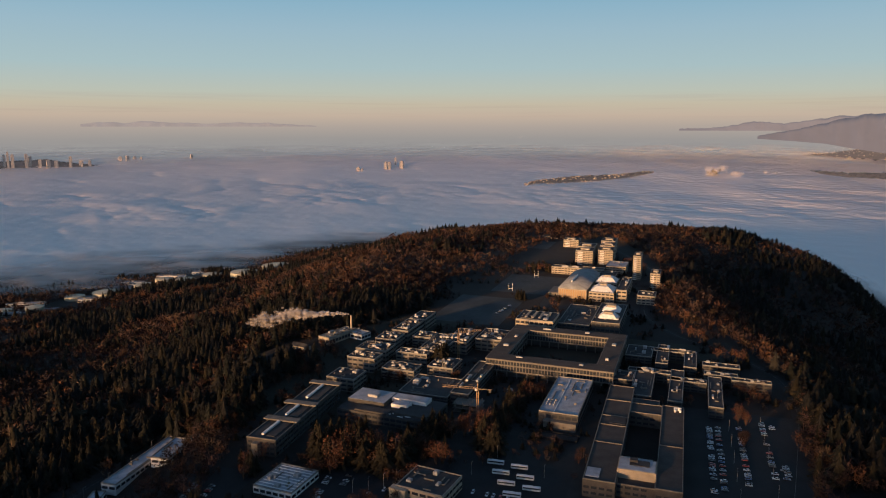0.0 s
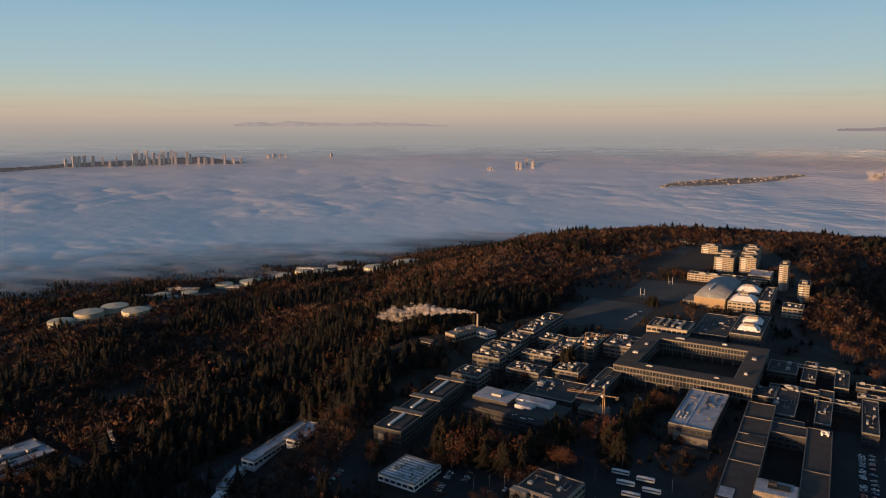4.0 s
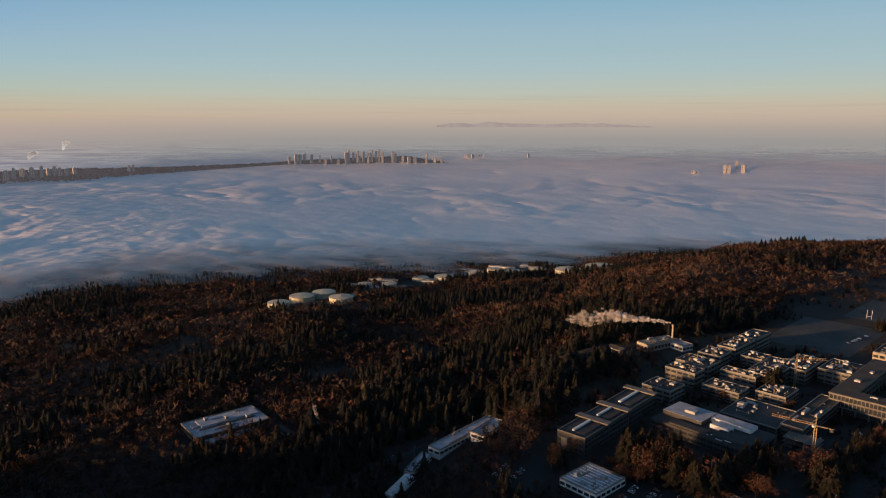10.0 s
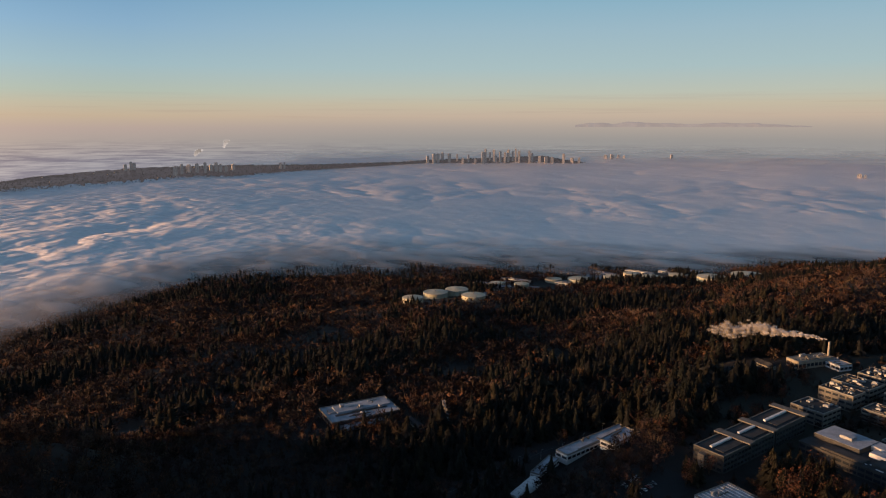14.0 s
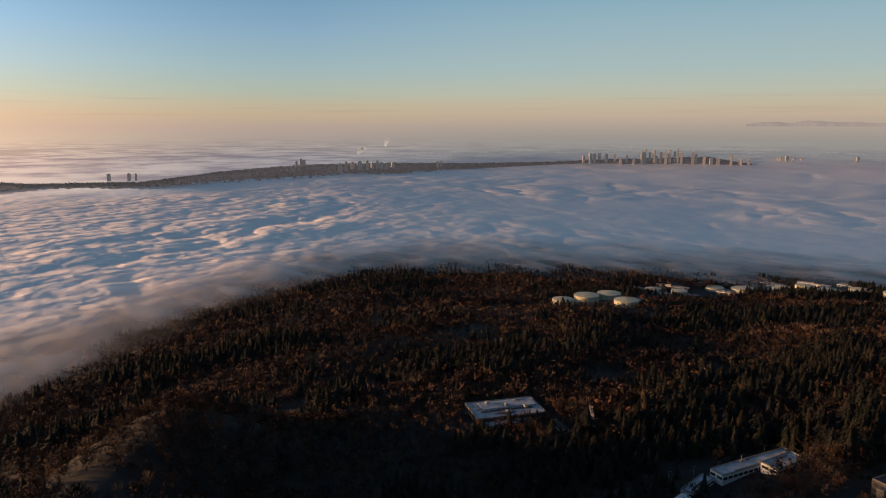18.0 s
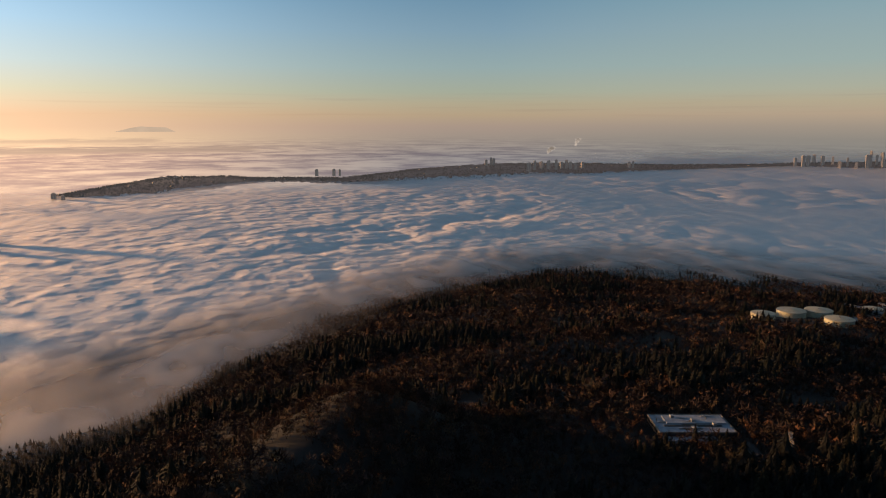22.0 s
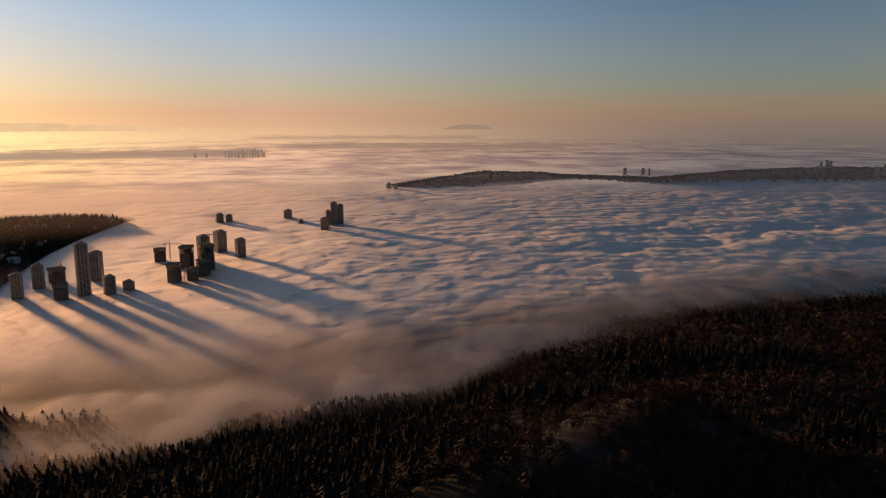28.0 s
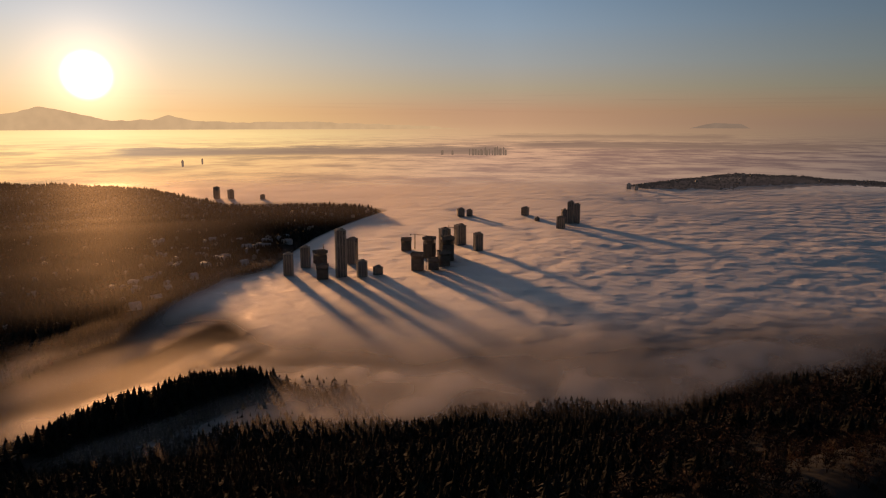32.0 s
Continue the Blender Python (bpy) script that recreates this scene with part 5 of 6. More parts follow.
def pale_complex():
    ob = thing("low_complex", pose(-42, 556, 0, 0, 0, -22), "low complex with stepped frosted roofs", "university building")
    for name, x, y, w, d, z, h, m, roof in (("main_block", 0, 0, 82, 44, -3, 9, M_DARKCON, M_ROOF_GREY), ("raised_hall", -22, 6, 34, 26, 9, 3.5, M_DARKCON, M_FROST), ("roof_plant", -20, 5, 9, 7, 12.7, 2, M_METAL, M_FROST),
                                            ("bright_hall", 10, 14, 34, 12, 9, 3.2, M_WHITE, M_FROST), ("plant_room", 8, 0, 15, 9, 9, 3.4, M_WHITE, M_FROST), ("dark_hall", 24, -8, 30, 18, 9, 1.6, M_DARKCON, M_ROOF_DARK), ("near_block", -10, -16, 30, 10, 9, 1.4, M_DARKCON, M_ROOF_GREY)):
        part(name, boxes(name, [(x, y, z, w, d, h + (3 if z < 0 else 0))], m, 0.08), ob)
        part("roof", boxes("roof", [(x, y, z + h + (3 if z < 0 else 0), w - 0.8, d - 0.8, 0.18)], roof), ob)
    for k in range(9):
        part("white_beam", boxes("white_beam", [(-20 + k * 6, -20 + (k % 3) * 2, 9.2, 5, 0.5, 0.5)], M_WHITE), ob)
    win = shared("low_window", lambda: boxes("window", [(0, 0, 0, 4.4, 0.12, 2.0)], M_GLASS))
    for z in (1.2, 5.2):
        for i in range(15):
            part("window", win, ob, pose(-38 + i * 5.4, -22.03, z))
        for i in range(7):
            part("window", win, ob, pose(41.03, -18 + i * 5.6, z, 0, 0, 90))
            part("window", win, ob, pose(-41.03, -18 + i * 5.6, z, 0, 0, 90))


pale_complex()

shed = block("low shed with a ribbed frosted roof", -106, 440, 30, 33, 5, floors=1, roof=M_FROST, wall=M_WHITE, units=5, turn=-22)
for k in range(9):
    part("roof_rib", boxes("roof_rib", [(0, -14 + k * 3.5, 5.25, 28, 0.5, 0.35)], M_WHITE), shed)
cafe = block("two-storey block with a bay front and dark roof", -9, 429, 34, 30, 9, floors=2, roof=M_ROOF_DARK, wall=M_CREAM, units=3, turn=-26)
part("bay_front", boxes("bay_front", [(-14, -16, -2, 12, 6, 11)], M_CREAM, 0.3), cafe, None, "pale projecting bay")

heat = block("heating plant with a sunlit pale roof", -120, 770, 16, 46, 8, floors=1, roof=M_CREAM, wall=M_CREAM, units=6, turn=-34)
part("chimney", tube("chimney", 1.25, 1.0, 24, M_CREAM, 16), heat, pose(3, 20, 0), "tall pale steel chimney")
block("low annex of the heating plant", -97, 778, 22, 16, 6, floors=1, roof=M_FROST, wall=M_WHITE, units=1, turn=-34)

# the science buildings, joined in a stepped cluster
for cx, cy, w, d, h, roof, wall, units in (
        (-90, 624, 28, 26, 12, M_ROOF_GREY, M_CONCRETE, 5), (-78, 672, 30, 20, 14, M_ROOF_GREY, M_CONCRETE, 6), (-70, 704, 34, 26, 13, M_ROOF_GREY, M_CONCRETE, 9), (-58, 740, 24, 26, 13, M_ROOF_GREY, M_CONCRETE, 6),
        (-40, 776, 20, 48, 15, M_ROOF_GREY, M_CONCRETE, 7), (-24, 822, 20, 36, 14, M_ROOF_GREY, M_CONCRETE, 5), (-30, 690, 34, 14, 12, M_ROOF_DARK, M_CONCRETE, 6), (-4, 716, 26, 60, 13, M_ROOF_DARK, M_CONCRETE, 12),
        (22, 742, 24, 50, 13, M_ROOF_DARK, M_CONCRETE, 10), (-40, 650, 34, 22, 10, M_ROOF_DARK, M_CONCRETE, 6), (-10, 604, 46, 46, 8, M_ROOF_DARK, M_DARKCON, 5), (29, 618, 17, 88, 11, M_ROOF_RUST, M_DARKCON, 4),
        (2, 660, 26, 30, 10, M_ROOF_GREY, M_CONCRETE, 8), (-20, 752, 22, 22, 11, M_ROOF_GREY, M_CONCRETE, 5), (58, 744, 34, 40, 13, M_ROOF_DARK, M_CONCRETE, 8)):
    block("concrete laboratory block crowded with rooftop plant", cx, cy, w, d, h, roof=roof, wall=wall, units=units, bay=6.0)

# behind the quadrangle
rear = block("dark-roofed block with pale skylight strips", 112, 800, 44, 40, 19, roof=M_ROOF_DARK, wall=M_CREAM, units=2)
for k in range(4):
    part("skylight_strip", boxes("skylight_strip", [(-12 + k * 8, 2, 19.25, 3, 26, 1.4)], M_CREAM, 0.2), rear)
block("wide dark-roofed lecture hall", 167, 829, 37, 92, 13, roof=M_ROOF_DARK, wall=M_DARKCON, units=2)


def pyramid(name, w, d, h, top, mat):
    bm = bmesh.new()
    b = [bm.verts.new((x * w / 2, y * d / 2, 0)) for x, y in ((-1, -1), (1, -1), (1, 1), (-1, 1))]
    t = [bm.verts.new((x * w / 2 * top, y * d / 2 * top, h)) for x, y in ((-1, -1), (1, -1), (1, 1), (-1, 1))]
    for i in range(4):
        bm.faces.new((b[i], b[(i + 1) % 4], t[(i + 1) % 4], t[i]))
    bm.faces.new(t)
    bm.faces.new(b[::-1])
    me = bpy.data.meshes.new(name)
    bm.to_mesh(me)
    bm.free()
    me.materials.append(mat)
    return me


lib = block("library block with stepped white roof lanterns", 202, 820, 32, 92, 17, roof=M_ROOF_DARK, wall=M_DARKCON, units=2)
for v in (-18, 16):
    lan = part("roof_lantern", pyramid("roof_lantern", 22, 20, 4.5, 0.62, M_WHITE), lib, pose(0, v, 17.25), "stepped white roof lantern")
    part("lantern_cap", boxes("lantern_cap", [(0, 0, 4.5, 11, 8, 2.2)], M_CREAM, 0.2), lan)
for cx, cy, w, d, h in ((226, 962, 34, 44, 13), (244, 1016, 32, 36, 14)):
    b = block("block under a hipped white roof", cx, cy, w, d, h, roof=M_ROOF_GREY, wall=M_CREAM, units=1)
    hip = part("hipped_roof", pyramid("hipped_roof", w * 0.94, d * 0.8, 6, 0.5, M_WHITE), b, pose(0, 0, h + 0.3), "pale hipped roof")
    part("roof_vent", boxes("roof_vent", [(0, 0, 6, 10, 5, 2)], M_CREAM, 0.2), hip)


def arena():
    ob = thing("sports_hall", pose(204, 1018, 0, 0, 0, -21), "large sports hall with a shallow curved frosted roof", "sports hall")
    W, D, H = 40.0, 120.0, 14.0
    part("wall", boxes("wall", [(0, 0, -3, W, D, H + 3)], M_CREAM, 0.1), ob)
    u = np.linspace(-1, 1, 17)
    v = np.array([-0.5, -0.5, 0.5, 0.5])
    X, Y = np.meshgrid(u * W / 2 * 1.03, v * D * 1.01, indexing="ij")
    Z = H + 6.5 * (1 - (X / (W / 2 * 1.03)) ** 2)
    Z[:, 0] = Z[:, 3] = H - 0.5
    part("curved_roof", mesh_of("curved_roof", np.stack([X, Y, Z], -1).reshape(-1, 3), grid_faces(17, 4, False)[:, ::-1], M_FROST_GREY), ob, None, "frosted barrel roof")
    for i in range(13):
        part("facade_fin", shared("arena_fin", lambda: boxes("facade_fin", [(0, 0, 0, 0.5, 0.8, 13)], M_CREAM)), ob, pose(-19 + i * 3.17, -D / 2 - 0.4, 0))
        if i < 12:
            # the amber light on these panes is the crane paint's colour
            part("window", shared("arena_win", lambda: boxes("window", [(0, 0, 0, 2.4, 0.14, 11)], M_STEEL_LITGLASS)), ob, pose(-17.4 + i * 3.17, -D / 2 - 0.06, 1), "tall glazing with amber light painted on")
    part("roof_spine", boxes("roof_spine", [(-4, -22, H + 5.4, 1.6, 44, 3.2)], M_WHITE, 0.3), ob, None, "bright ridge of the roof")
    part("annex", boxes("annex", [(-28, -34, -2, 16, 40, 7)], M_CONCRETE, 0.1), ob)


arena()
block("narrow terrace of offices", 262, 985, 14, 90, 16, roof=M_ROOF_GREY, wall=M_CREAM, units=5)
block("office wing with a sunlit end", 281, 940, 24, 30, 12, roof=M_ROOF_GREY, wall=M_CREAM, units=3)
block("long low pale block behind the sports hall", 222, 1128, 84, 18, 11, roof=M_ROOF_GREY, wall=M_CREAM, units=4)
block("square block with a bright flat roof", 292, 1150, 32, 46, 12, roof=M_FROST, wall=M_CREAM, units=2)
block("mid-rise terrace beside the road", 258, 1072, 26, 46, 11, roof=M_ROOF_DARK, wall=M_DARKCON, units=2)


def flats(label, cx, cy, w, d, h):
    ob = building("apartment_block", label, cx, cy, w, d, h, floors=max(3, int(h / 3.1)), wall=M_CREAM, roof=M_ROOF_GREY, bay=4.2, units=2, category="apartment block", group="apartment blocks")
    part("stair_head", boxes("stair_head", [(0, 0, h, w * 0.5, d * 0.3, 2.6)], M_CREAM, 0.1), ob)
    for k in range(int(h / 3.1)):
        part("balcony", boxes("balcony", [(-w * 0.22, -d / 2 - 0.8, k * 3.1 + 0.6, w * 0.28, 1.6, 1.1)], M_WHITE), ob)


flats("slim residence tower with lit pale sides", 312, 1100, 12, 38, 38)
flats("dark residence tower beside the road", 320, 1030, 14, 34, 24)
flats("pale apartment block above the sports hall", 252, 1218, 30, 34, 25)
flats("pale apartment block in the upper village", 266, 1270, 30, 40, 24)
flats("pale apartment block beside its neighbour", 290, 1222, 26, 34, 25)
flats("pale apartment block in the second row", 304, 1270, 26, 34, 25)
flats("pale apartment block in the last row", 318, 1320, 26, 40, 26)
flats("low apartment block at the wood's edge", 262, 1400, 30, 30, 14)

# low student residences, grey and in the shade
for cx, cy, w, d in ((168, 628, 22, 24), (184, 612, 18, 74), (211, 602, 12, 82), (240, 586, 12, 76), (198, 640, 40, 10), (225, 615, 34, 10), (205, 700, 26, 36), (226, 690, 12, 62), (248, 672, 12, 50), (240, 700, 44, 10), (272, 655, 34, 12), (262, 630, 30, 10), (283, 612, 34, 9)):
    building("student_residence", "low grey student residence with a flat roof", cx, cy, w, d, 9, floors=3, wall=M_DARKCON, roof=M_ROOF_GREY, units=3, bay=6.0, category="residence", group="student residences")

# on the wooded slope
slab = building("office_slab", "low office slab with a stepped frosted roof", -433, 437, 38, 66, 8, turn=-25, z=-25, floors=2, wall=M_DARKCON, roof=M_FROST, units=5, category="office building")
part("upper_roof", boxes("upper_roof", [(-6, 4, 8.2, 16, 52, 1.6)], M_FROST, 0.1), slab)
part("roof_trench", boxes("roof_trench", [(5, 0, 8.25, 3, 50, 0.4)], M_ROOF_DARK), slab, None, "dark trench between the roofs")
part("lower_wing", boxes("lower_wing", [(23, -8, -4, 10, 44, 9)], M_FROST, 0.1), slab)
for k in range(3):
    part("roof_house", boxes("roof_house", [(-10 + k * 8, -14 + k * 16, 9.8, 4, 3, 2)], M_METAL, 0.1), slab)
for cx, cy, w, d, turn, h in ((-226, 494, 12, 78, -14, 5), (-207, 500, 14, 34, -10, 5), (-239, 437, 9, 32, 4, 4)):
    z = float(ground_z(np.array(cx), np.array(cy)))
    building("service_shed", "long low shed with a frosted roof by the car park", cx, cy, w, d, h, turn=turn, z=z, floors=1, wall=M_WHITE, roof=M_FROST, units=0, category="shed", group="service sheds")


def tent():
    z = float(ground_z(np.array(-233), np.array(397)))
    ob = thing("fabric_hall", pose(-233, 397, z, 0, 0, 2), "pale arched fabric storage hall", "storage hall")
    a = np.linspace(0, math.pi, 11)
    v = np.linspace(-16, 16, 9)
    A, V = np.meshgrid(a, v, indexing="ij")
    part("cover", mesh_of("cover", np.stack([np.cos(A) * 5.5, V, np.sin(A) * 5.0 - 0.3], -1).reshape(-1, 3), grid_faces(11, 9, False), M_WHITE), ob)
    for y in (-16, 16):
        bm = bmesh.new()
        bm.faces.new([bm.verts.new((math.cos(t) * 5.5, y, math.sin(t) * 5.0 - 0.3)) for t in a])
        me = bpy.data.meshes.new("end_wall")
        bm.to_mesh(me)
        bm.free()
        me.materials.append(M_WHITE)
        part("end_wall", me, ob)
    for y in range(-14, 16, 4):
        part("hoop", boxes("hoop", [(0, y, 4.65, 3, 0.25, 0.12)], M_METAL), ob)


tent()
for cx, cy, w, d, turn in ((-185, 640, 12, 9, 10), (-176, 662, 10, 8, -20), (-160, 700, 14, 9, 30), (-198, 612, 9, 7, 0), (-155, 735, 20, 9, -30), (-205, 655, 8, 6, 15), (-375, 448, 22, 8, -25), (240, 1495, 14, 12, 0), (225, 1510, 12, 10, 20), (262, 1500, 12, 12, -10)):
    z = float(ground_z(np.array(cx), np.array(cy)))
    ob = thing("small_house", pose(cx, cy, z, 0, 0, turn), "small gabled house among dark trees", "house", "small houses")
    part("wall", boxes("wall", [(0, 0, -1, w, d, 5)], M_CREAM), ob)
    bm = bmesh.new()
    p = [bm.verts.new(c) for c in ((-w / 2 - 0.4, -d / 2 - 0.4, 4), (w / 2 + 0.4, -d / 2 - 0.4, 4), (w / 2 + 0.4, d / 2 + 0.4, 4), (-w / 2 - 0.4, d / 2 + 0.4, 4), (-w / 2 - 0.4, 0, 6.8), (w / 2 + 0.4, 0, 6.8))]
    for f in ((0, 1, 5, 4), (2, 3, 4, 5), (0, 4, 3), (1, 2, 5), (0, 3, 2, 1)):
        bm.faces.new([p[i] for i in f])
    me = bpy.data.meshes.new("roof")
    bm.to_mesh(me)
    bm.free()
    me.materials.append(M_ROOF_GREY)
    part("roof", me, ob)
    part("window", boxes("window", [(0, -d / 2 - 0.03, 1.2, w * 0.5, 0.1, 1.4)], M_GLASS), ob)


# tank farm
def tank(cx, cy, r, h, z=None):
    z = float(ground_z(np.array(cx), np.array(cy))) if z is None else z
    ob = thing("storage_tank", pose(cx, cy, z), "round cream steel oil storage tank", "storage tank", "storage tanks")
    part("shell", tube("shell", r, r, h + 4, M_TANK, 40, -4), ob)
    part("roof", tube("roof", r * 0.985, r * 0.2, r * 0.06, M_TANK, 40, h), ob, None, "shallow cone roof")
    part("wind_girder", tube("wind_girder", r + 0.5, r + 0.5, 0.5, M_METAL, 40, h - 1.2), ob)
    part("vent", tube("vent", 1.2, 1.2, 1.2, M_METAL, 10, h + r * 0.06), ob)
    part("stair", boxes("stair", [(r + 0.5, k * 0.9 - 6, 1 + k * h / 14, 1.0, 1.0, 0.3) for k in range(13)], M_METAL), ob)


def on_slope(az, el):
    """Where a sight line meets the hillside."""
    r = np.arange(300, 3000, 2.0)
    x, y = -np.sin(radians(az)) * r, np.cos(radians(az)) * r
    gap = EYE + r * math.tan(radians(el)) - ground_z(x, y)
    k = int(np.argmax(gap < 0)) if (gap < 0).any() else len(r) - 1
    return float(x[k]), float(y[k])


for az, el, r, h in ((40.1, -14.35, 21, 13), (38.2, -13.95, 26, 14), (36.4, -13.7, 25, 14), (35.0, -14.15, 24, 13), (31.0, -13.1, 18, 14), (26.3, -12.5, 30, 13), (23.6, -12.15, 26, 12), (20.6, -12.0, 24, 12), (16.1, -11.75, 36, 13), (13.6, -11.4, 38, 14), (18.6, -11.7, 26, 11), (28.4, -12.5, 22, 10), (22.2, -11.75, 22, 10), (33.0, -13.0, 20, 11)):
    tank(*on_slope(az, el), r, h)
rnd = random.Random(9)
for az, el, w, d, turn in ((34.0, -12.9, 60, 16, -30), (31.5, -12.55, 80, 14, -32), (29.2, -12.2, 70, 18, -34), (26.6, -11.95, 90, 16, -36), (24.3, -11.75, 60, 20, -38), (21.6, -11.5, 80, 14, -40), (19.4, -11.35, 50, 20, -40), (17.4, -11.25, 60, 14, -42), (27.6, -12.7, 40, 16, -30), (23.0, -12.2, 50, 14, -36), (32.6, -13.1, 40, 14, -34)):
    x, y = on_slope(az, el)
    z = float(ground_z(np.array(x), np.array(y)))
    building("depot_shed", "long low industrial shed with a frosted roof", x, y, w, d, 7, turn=turn + 40, z=z, floors=1, wall=M_WHITE, roof=M_FROST, units=1, bay=10, category="industrial shed", group="depot sheds")


for az, el, w, d, turn in ((35.6, -13.6, 120, 70, 12), (31.8, -12.9, 130, 60, 8), (28.0, -12.35, 150, 60, 5), (24.2, -12.0, 150, 60, 2), (20.2, -11.7, 150, 60, 0)):
    x, y = on_slope(az, el)
    flat_patch("depot_yard", "frosted yard between the tanks and sheds", x, y, w, d, turn, M_FROST_GREY, 0.5)


# the suburb on the plateau
def plateau_spots(n, seed, az0=112, az1=146, r0=1500, r1=5600):
    rg = np.random.default_rng(seed)
    az, r = rg.uniform(az0, az1, n * 3), np.sqrt(rg.uniform(r0 ** 2, r1 ** 2, n * 3))
    x, y = -np.sin(np.radians(az)) * r, np.cos(np.radians(az)) * r
    z = ground_z(x, y)
    k = np.flatnonzero(z > FOG + 6)[:n]
    return x[k], y[k], z[k], rg


def house_stuff(name, label, x, y, z, rg, lo, hi, mat, lift):
    hv, hf = [], []
    for k in range(len(x)):
        w, q, h, an = rg.uniform(lo, hi), rg.uniform(8, 14 + hi / 5), rg.uniform(4, 8), rg.uniform(0, 3)
        c, s = math.cos(an), math.sin(an)
        b = len(hv)
        for px, py, pz in ((-1, -1, -1), (1, -1, -1), (1, 1, -1), (-1, 1, -1), (-1, -1, 1), (1, -1, 1), (1, 1, 1), (-1, 1, 1), (-0.9, 0, 1.5), (0.9, 0, 1.5)):
            hv.append((x[k] + (px * w * c - py * q * s) / 2, y[k] + (px * w * s + py * q * c) / 2, z[k] + lift + (pz if pz < 2 else 1) * h))
        hf += [(b, b + 1, b + 5, b + 4), (b + 1, b + 2, b + 6, b + 5), (b + 2, b + 3, b + 7, b + 6), (b + 3, b, b + 4, b + 7), (b + 4, b + 5, b + 9, b + 8), (b + 6, b + 7, b + 8, b + 9)]
    hv = np.array(hv)
    tagged(new(name, mesh_of(name, far_array(hv[:, 0], hv[:, 1], hv[:, 2]), hf, mat)), label, "houses", kind="stuff")


house_stuff("suburb_houses", "scattered pale houses among the plateau's trees", *plateau_spots(420, 5), 7, 14, M_HOUSE, 5)
house_stuff("suburb_sheds", "long pale roofs of the suburb on the plateau", *plateau_spots(48, 6, 119, 134, 1450, 2600), 12, 36, M_FROST, 7)


# tower cranes
def crane(at, scale_, mast, jib, turn, label="tall lattice tower crane"):
    ob = thing("tower_crane", at @ pose(0, 0, 0, 0, 0, turn) @ Matrix.Diagonal((scale_, scale_, scale_, 1)), label, "crane", "tower cranes")
    rail = [(x, y, 0, 0.3, 0.3, mast) for x in (-0.8, 0.8) for y in (-0.8, 0.8)]
    cross = [(0, y, k * 2.0, 1.8, 0.14, 0.14) for k in range(int(mast / 2)) for y in (-0.8, 0.8)] + [(x, 0, k * 2.0 + 1, 0.14, 1.8, 0.14) for k in range(int(mast / 2)) for x in (-0.8, 0.8)]
    part("mast", boxes("mast", rail + cross, M_STEEL_LITGLASS), ob)
    part("cab", boxes("cab", [(1.8, -1.2, mast - 0.5, 1.8, 1.6, 2.2)], M_WHITE, 0.1), ob)
    part("jib", boxes("jib", [(jib / 2, 0.6, mast + 1.4, jib, 0.22, 0.22), (jib / 2, -0.6, mast + 1.4, jib, 0.22, 0.22), (jib / 2, 0, mast + 2.8, jib, 0.25, 0.25)] + [(k * 2.4 + 1, 0, mast + 1.4, 0.14, 1.2, 1.4) for k in range(int(jib / 2.4))], M_STEEL_LITGLASS), ob)
    part("counter_jib", boxes("counter_jib", [(-6, 0, mast + 1.4, 12, 1.2, 0.4)], M_STEEL_LITGLASS), ob)
    part("counterweight", boxes("counterweight", [(-10.5, 0, mast - 0.8, 2.2, 1.4, 2.2)], M_DARKCON, 0.1), ob)
    part("apex", boxes("apex", [(0, 0, mast, 0.5, 0.5, 7), (jib * 0.3, 0, mast + 5, jib * 0.62, 0.08, 0.08)], M_STEEL_LITGLASS), ob)
    return ob


crane(pose(29, 556, 0), 1, 22, 30, 168)
crane(pose(16, 700, 0), 1, 27, 26, 20)
for az, d, mast, jib, turn in ((119.2, 2140, 34, 38, 30), (111.7, 2310, 38, 30, 80), (110.75, 2010, 52, 26, 200), (108.9, 2170, 66, 22, 60)):
    at, s = far_point(az, d, FOG - 4)
    crane(Matrix.Translation(at), s * 1.6, mast, jib, turn, "thin tower crane over an unfinished tower")

site = thing("building_site", pose(22, 568, 0, 0, 0, -20), "unfinished concrete frame on a building site", "building site")
for k in range(3):
    part("floor_slab", boxes("floor_slab", [(0, 0, 0.2 + k * 3.4, 24, 16, 0.4)], M_CONCRETE), site)
for i in range(4):
    for j in range(3):
        part("column", shared("site_col", lambda: boxes("column", [(0, 0, 0, 0.6, 0.6, 9)], M_CONCRETE)), site, pose(-10 + i * 6.7, -7 + j * 7, 0))
dome = thing("observatory_dome", pose(61, 604, 0), "small white observatory dome on a drum", "observatory")
part("drum", tube("drum", 3.0, 3.0, 3.4, M_WHITE, 24, -1), dome)
bm = bmesh.new()
bmesh.ops.create_uvsphere(bm, u_segments=24, v_segments=12, radius=3.2, matrix=Matrix.Translation((0, 0, 2.6)))
bmesh.ops.delete(bm, geom=[v for v in bm.verts if v.co.z < 2.3], context="VERTS")
me = bpy.data.meshes.new("dome_shell")
bm.to_mesh(me)
bm.free()
me.materials.append(M_METAL)
part("dome_shell", me, dome)
for x, y in ((100, 1010), (150, 1100)):
    g = thing("goal_posts", pose(x, y, 0, 0, 0, -20), "white goal posts on the sports field", "goal posts", "goal posts")
    for dx in (-2.8, 2.8):
        part("upright", boxes("upright", [(dx, 0, 0, 0.3, 0.3, 11)], M_WHITE), g)
    part("crossbar", boxes("crossbar", [(0, 0, 3, 5.6, 0.3, 0.3)], M_WHITE), g)


